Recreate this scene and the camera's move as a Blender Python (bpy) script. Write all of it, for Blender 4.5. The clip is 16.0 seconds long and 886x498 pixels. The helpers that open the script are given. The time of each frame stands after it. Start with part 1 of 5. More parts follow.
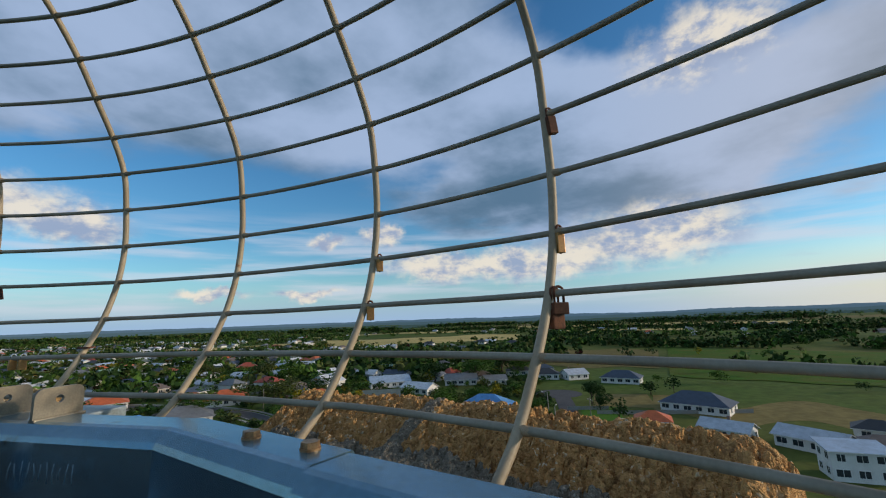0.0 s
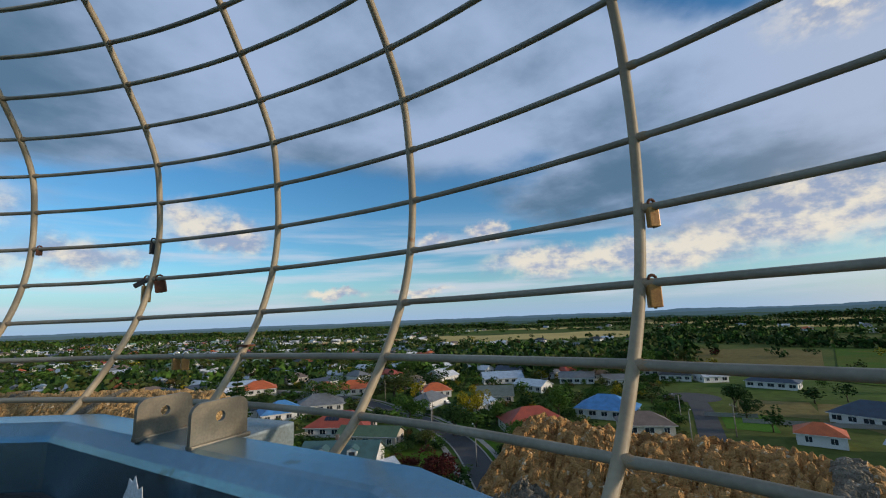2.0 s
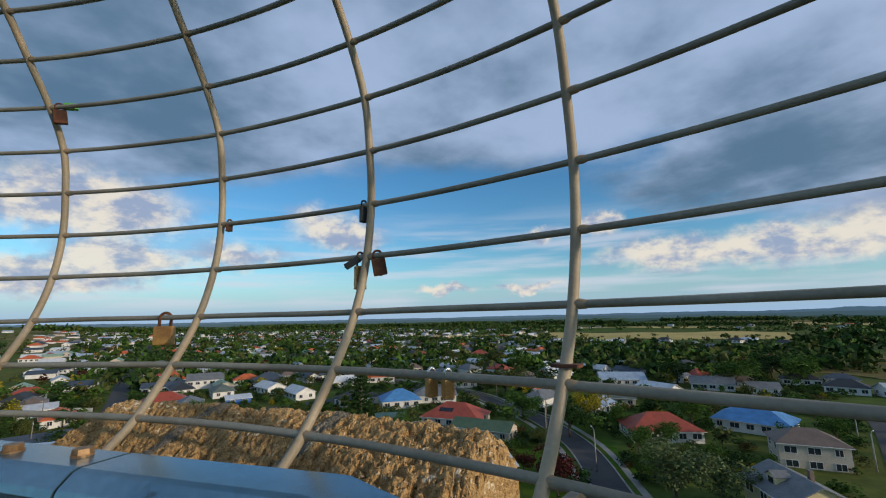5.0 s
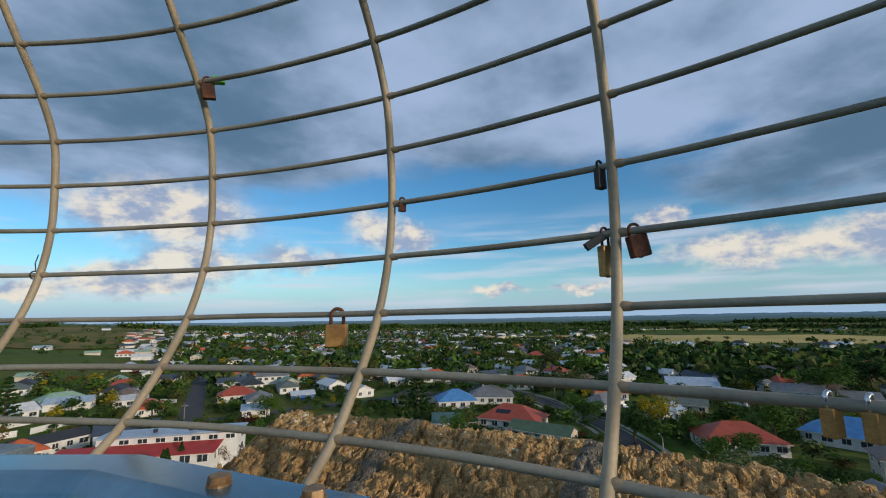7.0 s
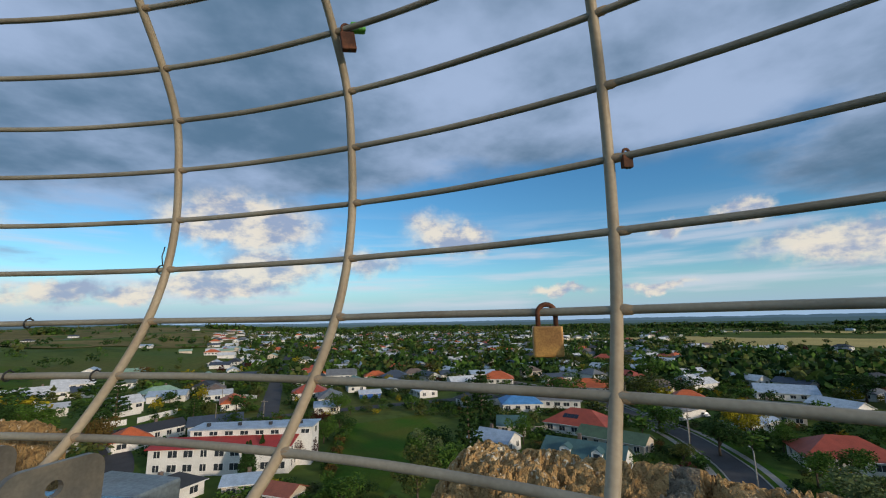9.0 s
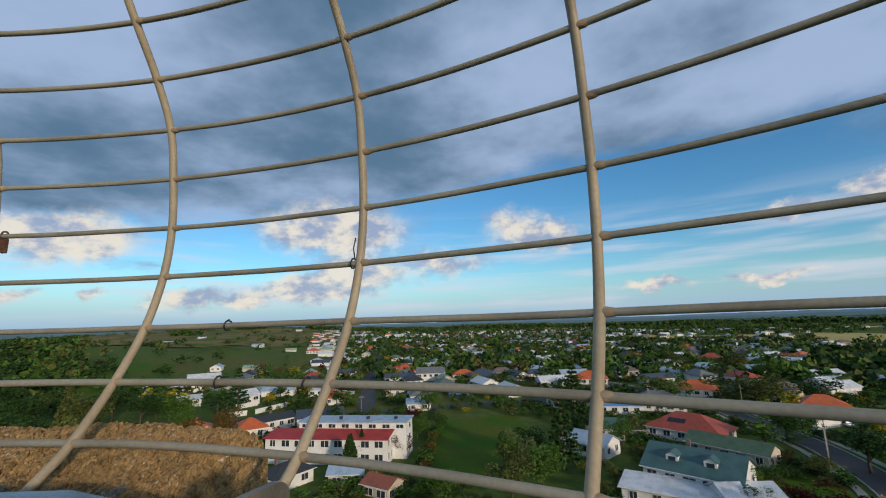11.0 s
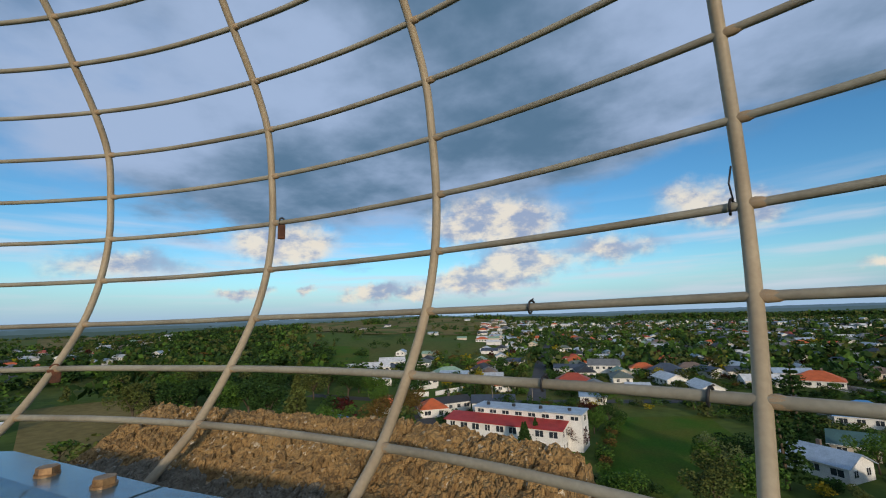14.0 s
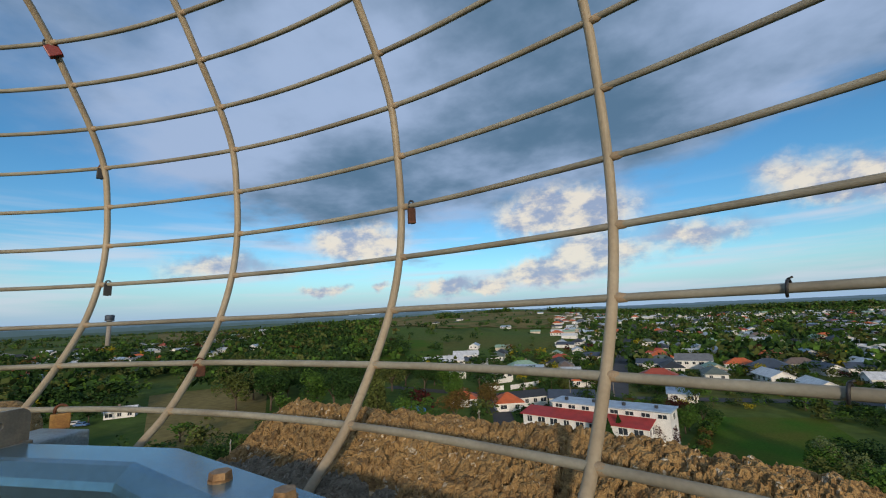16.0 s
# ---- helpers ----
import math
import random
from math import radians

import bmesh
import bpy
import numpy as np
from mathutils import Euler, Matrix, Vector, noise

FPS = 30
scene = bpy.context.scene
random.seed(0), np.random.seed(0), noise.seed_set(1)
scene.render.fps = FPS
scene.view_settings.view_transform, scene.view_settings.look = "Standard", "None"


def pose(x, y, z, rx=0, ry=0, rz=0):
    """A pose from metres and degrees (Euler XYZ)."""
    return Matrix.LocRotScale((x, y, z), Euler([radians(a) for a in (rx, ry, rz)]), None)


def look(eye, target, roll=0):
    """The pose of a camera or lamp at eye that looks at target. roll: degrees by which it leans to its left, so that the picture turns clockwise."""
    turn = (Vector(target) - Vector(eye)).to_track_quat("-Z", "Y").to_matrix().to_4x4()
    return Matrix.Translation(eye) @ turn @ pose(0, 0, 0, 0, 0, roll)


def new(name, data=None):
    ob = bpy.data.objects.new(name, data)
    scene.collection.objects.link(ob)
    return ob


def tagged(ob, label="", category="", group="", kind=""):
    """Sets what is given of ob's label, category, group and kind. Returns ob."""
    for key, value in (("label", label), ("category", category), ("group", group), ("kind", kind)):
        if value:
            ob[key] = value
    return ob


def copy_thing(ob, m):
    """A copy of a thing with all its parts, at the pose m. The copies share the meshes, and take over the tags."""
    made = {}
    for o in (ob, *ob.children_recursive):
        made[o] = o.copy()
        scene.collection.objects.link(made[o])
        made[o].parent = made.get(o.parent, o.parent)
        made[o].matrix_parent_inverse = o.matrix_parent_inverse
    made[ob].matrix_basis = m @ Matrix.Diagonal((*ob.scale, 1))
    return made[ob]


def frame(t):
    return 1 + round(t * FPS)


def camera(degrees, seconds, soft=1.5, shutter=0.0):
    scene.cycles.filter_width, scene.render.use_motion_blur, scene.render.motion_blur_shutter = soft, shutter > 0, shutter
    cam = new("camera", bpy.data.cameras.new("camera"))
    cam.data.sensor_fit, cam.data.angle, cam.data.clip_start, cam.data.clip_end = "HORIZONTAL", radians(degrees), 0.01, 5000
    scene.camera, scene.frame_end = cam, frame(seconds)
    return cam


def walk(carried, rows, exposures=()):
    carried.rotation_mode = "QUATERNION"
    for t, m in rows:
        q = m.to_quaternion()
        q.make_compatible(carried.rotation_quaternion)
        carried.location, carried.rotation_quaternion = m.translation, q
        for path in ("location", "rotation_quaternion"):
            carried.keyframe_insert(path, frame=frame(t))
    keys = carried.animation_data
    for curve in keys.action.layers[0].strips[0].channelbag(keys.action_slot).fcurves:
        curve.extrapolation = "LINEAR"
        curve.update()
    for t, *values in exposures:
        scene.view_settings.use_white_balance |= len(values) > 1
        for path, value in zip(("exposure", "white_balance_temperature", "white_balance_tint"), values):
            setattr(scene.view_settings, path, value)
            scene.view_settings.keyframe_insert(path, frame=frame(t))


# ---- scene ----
cam = camera(93.78, 16.0, soft=1.1)
PATH = (
    (0.0, 2.030, -0.808, -0.048, 29.46, 9.77, -2.05),
    (0.5, 2.102, -0.653, -0.060, 33.36, 9.76, -2.37),
    (1.0, 2.164, -0.536, -0.052, 36.75, 9.77, -2.47),
    (1.5, 2.208, -0.405, -0.046, 40.59, 9.75, -2.38),
    (2.0, 2.227, -0.249, -0.048, 44.19, 9.79, -2.23),
    (2.5, 2.242, -0.100, -0.043, 47.81, 9.94, -2.06),
    (3.0, 2.242, 0.044, -0.035, 50.56, 9.91, -1.96),
    (5.5, 2.132, 0.717, -0.013, 61.10, 9.58, -0.98),
    (6.0, 2.048, 0.837, -0.008, 63.20, 9.71, -0.83),
    (6.5, 1.986, 0.934, -0.011, 64.91, 9.84, -0.91),
    (7.0, 1.932, 1.028, -0.017, 66.34, 9.75, -0.95),
    (7.5, 1.878, 1.151, -0.021, 68.18, 9.79, -0.93),
    (8.0, 1.828, 1.260, -0.017, 70.13, 9.97, -0.80),
    (8.5, 1.781, 1.345, -0.015, 72.24, 10.04, -0.81),
    (11.0, 1.408, 1.718, -0.008, 85.90, 10.15, -1.72),
    (11.5, 1.328, 1.778, -0.015, 89.24, 10.15, -1.70),
    (12.0, 1.234, 1.863, -0.022, 93.30, 10.05, -1.76),
    (12.5, 1.166, 1.934, -0.013, 97.04, 10.03, -1.73),
    (13.0, 1.110, 1.977, -0.014, 100.73, 9.85, -1.71),
    (13.5, 1.054, 2.007, -0.015, 104.76, 9.66, -1.80),
    (14.0, 1.012, 2.017, -0.013, 108.04, 9.44, -1.84),
    (14.5, 0.963, 2.027, -0.020, 111.12, 9.34, -1.90),
    (15.0, 0.902, 2.043, -0.019, 113.65, 9.33, -1.98),
    (15.5, 0.834, 2.061, -0.019, 115.75, 9.12, -2.26),
    (16.0, 0.756, 2.081, -0.014, 117.70, 8.97, -2.47),
)


def gaze(x, y, z, yaw, pitch, roll):
    a, b = radians(yaw), radians(pitch)
    way = Vector((math.cos(b) * math.cos(a), math.cos(b) * math.sin(a), math.sin(b)))
    eye = Vector((x, y, z))
    return look(eye, eye + way, roll)


walk(cam, [(row[0], gaze(*row[1:])) for row in PATH])

# ---- world and sun ----
SUN_AZ, SUN_EL = -62.0, 13.0
GROUND_Z = -31.0

world = bpy.data.worlds.new("evening_sky")
scene.world = world
world.use_nodes = True
wn, wl = world.node_tree.nodes, world.node_tree.links
wn.clear()


def wmath(op, a, b=None, c=None, clamp=False):
    n = wn.new("ShaderNodeMath")
    n.operation, n.use_clamp = op, clamp
    for slot, v in zip(n.inputs, (a, b, c)):
        if v is None:
            continue
        if isinstance(v, (int, float)):
            slot.default_value = v
        else:
            wl.new(v, slot)
    return n.outputs[0]


def wmix(fac, a, b):
    n = wn.new("ShaderNodeMix")
    n.data_type = "RGBA"
    for slot, v in ((n.inputs[0], fac), (n.inputs[6], a), (n.inputs[7], b)):
        if isinstance(v, (int, float)):
            slot.default_value = v
        elif isinstance(v, tuple):
            slot.default_value = (*v, 1)
        else:
            wl.new(v, slot)
    return n.outputs[2]


def wsmooth(v, lo, hi):
    n = wn.new("ShaderNodeMapRange")
    n.interpolation_type = "SMOOTHSTEP"
    wl.new(v, n.inputs[0])
    n.inputs[1].default_value, n.inputs[2].default_value = lo, hi
    return n.outputs[0]


def wnoise(x, y, z, scale, detail=5.0, rough=0.55):
    comb = wn.new("ShaderNodeCombineXYZ")
    for slot, v in zip(comb.inputs, (x, y, z)):
        if isinstance(v, (int, float)):
            slot.default_value = v
        else:
            wl.new(v, slot)
    n = wn.new("ShaderNodeTexNoise")
    n.inputs["Scale"].default_value, n.inputs["Detail"].default_value, n.inputs["Roughness"].default_value = scale, detail, rough
    wl.new(comb.outputs[0], n.inputs["Vector"])
    return n.outputs[0]


sky = wn.new("ShaderNodeTexSky")
sky.sky_type, sky.sun_disc = "NISHITA", False
sky.sun_elevation, sky.sun_rotation = radians(SUN_EL), radians(90 - SUN_AZ)
sky.altitude, sky.air_density, sky.dust_density, sky.ozone_density = 80, 1.0, 0.6, 2.5
coord = wn.new("ShaderNodeTexCoord")
sep = wn.new("ShaderNodeSeparateXYZ")
wl.new(coord.outputs["Generated"], sep.inputs[0])
DX, DY, DZ = sep.outputs
EL = wmath("MULTIPLY", wmath("ARCSINE", DZ), 57.2958)
AZ = wmath("MULTIPLY", wmath("ARCTAN2", DY, DX), 57.2958)
flat = wmath("ADD", wmath("MAXIMUM", DZ, 0.0), 0.16)
PX, PY = wmath("DIVIDE", DX, flat), wmath("DIVIDE", DY, flat)
# ragged edges: the clouds' place is shifted by noise
warp_a = wmath("MULTIPLY_ADD", wnoise(PX, PY, 1.3, 1.3, 6.0, 0.55), 34.0, -17.0)
warp_e = wmath("MULTIPLY_ADD", wnoise(PX, PY, 7.7, 1.3, 6.0, 0.55), 18.0, -9.0)
WAZ, WEL = wmath("ADD", AZ, warp_a), wmath("ADD", EL, warp_e)


def puff(az, el, wa, we, gain, a=None, e=None):
    da = wmath("DIVIDE", wmath("SUBTRACT", a or WAZ, az), wa)
    de = wmath("DIVIDE", wmath("SUBTRACT", e or WEL, el), we)
    r2 = wmath("ADD", wmath("MULTIPLY", da, da), wmath("MULTIPLY", de, de))
    return wmath("MULTIPLY", wmath("POWER", 2.718, wmath("MULTIPLY", r2, -1.0)), gain)


def total(parts):
    s = parts[0]
    for q in parts[1:]:
        s = wmath("ADD", s, q)
    return s


toward = wmath("MULTIPLY_ADD", DX, math.cos(radians(SUN_AZ)), wmath("MULTIPLY", DY, math.sin(radians(SUN_AZ))))
# the high deck of cloud, broken by clear gaps
deck = wmath("MULTIPLY_ADD", wnoise(PX, PY, 3.1, 1.0, 7.0, 0.55), 1.7, -0.85)
deck = wmath("ADD", deck, wmath("MULTIPLY_ADD", wsmooth(EL, 9.0, 26.0), 0.85, -0.35))
GAPS = ((50, 13, 17, 6, -0.55), (78, 12, 10, 5, -0.45), (-3, 39, 13, 8, -1.1), (66, 8, 16, 5, -0.4), (150, 33, 16, 12, -0.30), (30, 21, 9, 3, -0.35), (140, 6, 16, 4, -0.3), (76, 20, 7, 4, -0.3))
BANKS = ((24, 16, 20, 8, 0.55), (104, 25, 24, 8, 0.75), (62, 30, 30, 9, 0.45), (128, 15, 13, 5, 0.55), (0, 18, 18, 10, 0.75), (98, 13, 12, 5, 0.35), (121, 11, 16, 5, 0.40), (150, 18, 14, 6, 0.35))
deck = wmath("ADD", deck, total([puff(*g) for g in GAPS + BANKS]))
deck = wsmooth(deck, -0.06, 0.50)
# low cumulus in front of it
fine_a = wmath("MULTIPLY_ADD", wnoise(AZ, EL, 2.0, 0.16, 6.0, 0.6), 9.0, -4.5)
fine_e = wmath("MULTIPLY_ADD", wnoise(AZ, EL, 9.0, 0.22, 6.0, 0.6), 5.0, -2.5)
FAZ, FEL = wmath("ADD", AZ, fine_a), wmath("ADD", EL, fine_e)
HEAPS = ((117.8, 3.4, 2.9, 1.5, 1.0), (112, 3.2, 2.4, 1.2, 0.9), (103, 5.2, 8, 1.8, 1.1), (97, 7.6, 4, 1.4, 0.9), (101, 12.5, 9, 3.2, 1.2),
         (129, 10, 5.5, 2.8, 1.1), (134, 3.6, 3, 0.9, 0.8), (126, 3.8, 1.6, 0.9, 0.8), (58.5, 3.9, 3.4, 0.9, 0.9), (47.5, 3.9, 4.5, 0.8, 0.9),
         (38, 12, 2.8, 1.3, 1.0), (45, 11, 2.4, 1.2, 0.9), (30, 7.5, 9, 2.2, 0.8), (16, 7, 8, 2.5, 0.8), (146, 7, 8, 1.8, 0.7), (76, 13, 5, 2.8, 0.7),
         (71, 11, 4, 2.2, 0.7), (1, 10, 10, 4, 0.9), (-6, 30, 9, 4, 0.9), (86, 8, 6, 2.2, 0.7))
heaps = wsmooth(total([puff(*g, FAZ, FEL) for g in HEAPS]), 0.16, 0.72)
# thin streaks low down
streak = wnoise(wmath("MULTIPLY", AZ, 0.05), wmath("MULTIPLY", EL, 0.55), 4.4, 1.0, 4.0, 0.5)
streak = wmath("MULTIPLY", wsmooth(streak, 0.44, 0.70), wmath("MULTIPLY", wsmooth(EL, 0.5, 3.0), wmath("SUBTRACT", 1.0, wsmooth(EL, 8.0, 16.0))))
# colours
lean = total([puff(*g) for g in ((100, 22, 16, 6, -0.15), (92, 33, 16, 7, -0.03), (30, 30, 18, 8, 0.04), (60, 32, 22, 8, -0.05), (128, 32, 14, 9, 0.12), (-4, 22, 12, 10, 0.12), (150, 22, 14, 8, 0.10), (38, 33, 10, 7, 0.06), (14, 32, 14, 9, 0.09), (78, 38, 12, 8, 0.08))])
tone = wsmooth(wmath("ADD", wnoise(PX, PY, 11.0, 1.3, 6.0, 0.55), lean), 0.34, 0.68)
warmth = wsmooth(toward, 0.15, 0.85)
deck_dark, deck_lit = (0.098, 0.180, 0.280), (0.365, 0.475, 0.680)
deck_rgb = wmix(tone, deck_dark, deck_lit)
deck_rgb = wmix(wmath("MULTIPLY", warmth, 0.55), deck_rgb, (0.56, 0.56, 0.62))
heap_tone = wsmooth(wnoise(AZ, wmath("MULTIPLY", EL, 1.6), 5.0, 0.30, 6.0, 0.6), 0.38, 0.62)
heap_rgb = wmix(heap_tone, (0.32, 0.39, 0.55), (0.83, 0.76, 0.65))
clear = wn.new("ShaderNodeHueSaturation")
clear.inputs["Saturation"].default_value, clear.inputs["Value"].default_value = 1.20, 1.06
wl.new(sky.outputs[0], clear.inputs["Color"])
strength = wn.new("ShaderNodeMix")
strength.data_type, strength.blend_type = "RGBA", "MULTIPLY"
strength.inputs[0].default_value = 1.0
wl.new(clear.outputs[0], strength.inputs[6])
strength.inputs[7].default_value = (0.108, 0.14, 0.15, 1)
air = wmix(wmath("SUBTRACT", 1.0, wsmooth(EL, -1.0, 7.0)), strength.outputs[2], (0.33, 0.49, 0.71))
air = wmix(wmath("MULTIPLY", wsmooth(toward, 0.25, 0.95), wmath("SUBTRACT", 1.0, wsmooth(EL, 1.0, 9.0))), air, (0.80, 0.74, 0.58))
air = wmix(wmath("MULTIPLY", streak, 0.65), air, (0.66, 0.68, 0.78))
rgb = wmix(wmath("MULTIPLY", deck, 0.96), air, deck_rgb)
rgb = wmix(wmath("MULTIPLY", heaps, 0.92), rgb, heap_rgb)
ground_glow = wmix(wsmooth(EL, -2.0, 0.0), (0.06, 0.08, 0.06), rgb)
bg = wn.new("ShaderNodeBackground")
bg.inputs["Strength"].default_value = 1.0
wl.new(ground_glow, bg.inputs[0])
wo = wn.new("ShaderNodeOutputWorld")
wl.new(bg.outputs[0], wo.inputs[0])

sun = new("sun", bpy.data.lights.new("sun", "SUN"))
sun.data.energy, sun.data.angle, sun.data.color = 2.7, radians(3.0), (1.0, 0.81, 0.61)
sun_way = Vector((math.cos(radians(SUN_EL)) * math.cos(radians(SUN_AZ)), math.cos(radians(SUN_EL)) * math.sin(radians(SUN_AZ)), math.sin(radians(SUN_EL))))
sun.matrix_world = look(sun_way * 60, (0, 0, 0))

# ---- materials ----


def mat(name, rgb, rough=0.7, metal=0.0, other=None, scale=3.0, amount=0.5, grain=40.0, bump=0.15, spots=None, random_hue=0.0, island=False, speckle=0.6, gloss=0.5):
    """A surface whose colour wanders between rgb and other at two scales, with fine relief; spots: (rgb, noise scale, threshold)."""
    m = bpy.data.materials.new(name)
    m.use_nodes = True
    nodes, links = m.node_tree.nodes, m.node_tree.links
    b = nodes["Principled BSDF"]
    b.inputs["Metallic"].default_value = metal
    b.inputs["Roughness"].default_value = rough
    b.inputs["Specular IOR Level"].default_value = gloss
    tc = nodes.new("ShaderNodeTexCoord")
    big = nodes.new("ShaderNodeTexNoise")
    big.inputs["Scale"].default_value, big.inputs["Detail"].default_value = scale, 4
    small = nodes.new("ShaderNodeTexNoise")
    small.inputs["Scale"].default_value, small.inputs["Detail"].default_value = grain, 3
    for n in (big, small):
        links.new(tc.outputs["Object"], n.inputs["Vector"])
    other = other or tuple(c * 0.6 for c in rgb)
    mix = nodes.new("ShaderNodeMix")
    mix.data_type = "RGBA"
    mix.inputs[6].default_value, mix.inputs[7].default_value = (*rgb, 1), (*other, 1)
    ramp = nodes.new("ShaderNodeMapRange")
    ramp.inputs[1].default_value, ramp.inputs[2].default_value = 0.38, 0.66
    ramp.inputs[4].default_value = amount
    links.new(big.outputs[0], ramp.inputs[0])
    links.new(ramp.outputs[0], mix.inputs[0])
    last = mix.outputs[2]
    speck = nodes.new("ShaderNodeMix")
    speck.data_type, speck.blend_type = "RGBA", "MULTIPLY"
    speck.inputs[0].default_value = speckle
    r2 = nodes.new("ShaderNodeMapRange")
    r2.inputs[1].default_value, r2.inputs[2].default_value, r2.inputs[3].default_value, r2.inputs[4].default_value = 0.3, 0.7, 0.6, 1.25
    links.new(small.outputs[0], r2.inputs[0])
    links.new(last, speck.inputs[6])
    links.new(r2.outputs[0], speck.inputs[7])
    last = speck.outputs[2]
    if spots:
        s_rgb, s_scale, s_at = spots
        sn = nodes.new("ShaderNodeTexNoise")
        sn.inputs["Scale"].default_value, sn.inputs["Detail"].default_value, sn.inputs["Roughness"].default_value = s_scale, 6, 0.65
        links.new(tc.outputs["Object"], sn.inputs["Vector"])
        sr = nodes.new("ShaderNodeMapRange")
        sr.inputs[1].default_value, sr.inputs[2].default_value = s_at, s_at + 0.07
        links.new(sn.outputs[0], sr.inputs[0])
        sm = nodes.new("ShaderNodeMix")
        sm.data_type = "RGBA"
        sm.inputs[7].default_value = (*s_rgb, 1)
        links.new(sr.outputs[0], sm.inputs[0])
        links.new(last, sm.inputs[6])
        last = sm.outputs[2]
    if random_hue or island:
        hsv = nodes.new("ShaderNodeHueSaturation")
        if island:
            src = nodes.new("ShaderNodeNewGeometry").outputs["Random Per Island"]
        else:
            src = nodes.new("ShaderNodeObjectInfo").outputs["Random"]
        v = nodes.new("ShaderNodeMapRange")
        v.inputs[3].default_value, v.inputs[4].default_value = 0.72, 1.28
        links.new(src, v.inputs[0])
        links.new(v.outputs[0], hsv.inputs["Value"])
        if random_hue:
            info = nodes.new("ShaderNodeObjectInfo")
            h = nodes.new("ShaderNodeMapRange")
            h.inputs[3].default_value, h.inputs[4].default_value = 0.5 - random_hue, 0.5 + random_hue
            links.new(info.outputs["Random"], h.inputs[0])
            links.new(h.outputs[0], hsv.inputs["Hue"])
        links.new(last, hsv.inputs["Color"])
        last = hsv.outputs[0]
    links.new(last, b.inputs["Base Color"])
    if bump:
        bp = nodes.new("ShaderNodeBump")
        bp.inputs["Strength"].default_value, bp.inputs["Distance"].default_value = bump, 0.4 / grain
        links.new(small.outputs[0], bp.inputs["Height"])
        links.new(bp.outputs[0], b.inputs["Normal"])
    return m


BAR = mat("weathered_cream_paint", (0.385, 0.318, 0.218), 0.55, 0.0, (0.285, 0.22, 0.14), 9, 0.7, 120, 0.06, ((0.28, 0.13, 0.05), 14, 0.67), speckle=0.25, gloss=0.4)
RING = mat("dull_galvanised_rod", (0.310, 0.288, 0.222), 0.42, 0.0, (0.195, 0.172, 0.125), 6, 0.8, 120, 0.06, ((0.25, 0.12, 0.05), 11, 0.71), speckle=0.3, gloss=0.4)
WELD = mat("rusty_weld", (0.37, 0.31, 0.215), 0.6, 0.0, (0.33, 0.18, 0.07), 22, 0.9, 220, 0.2)
CAP = mat("blue_grey_painted_steel", (0.145, 0.280, 0.375), 0.24, 0.80, (0.21, 0.36, 0.455), 3.5, 0.8, 60, 0.03, ((0.10, 0.15, 0.17), 12, 0.64), speckle=0.3)
PLATE = mat("scratched_steel_plate", (0.27, 0.235, 0.175), 0.42, 0.5, (0.12, 0.115, 0.10), 16, 0.9, 200, 0.12, ((0.34, 0.18, 0.07), 34, 0.66), speckle=0.35)
ARM = mat("pale_galvanised_arm", (0.27, 0.33, 0.36), 0.45, 0.4, (0.20, 0.23, 0.23), 12, 0.8, 150, 0.15, ((0.30, 0.10, 0.05), 14, 0.70))
BOLT = mat("rusted_brass_bolt", (0.36, 0.215, 0.095), 0.45, 0.35, (0.15, 0.075, 0.03), 60, 0.8, 300, 0.2)


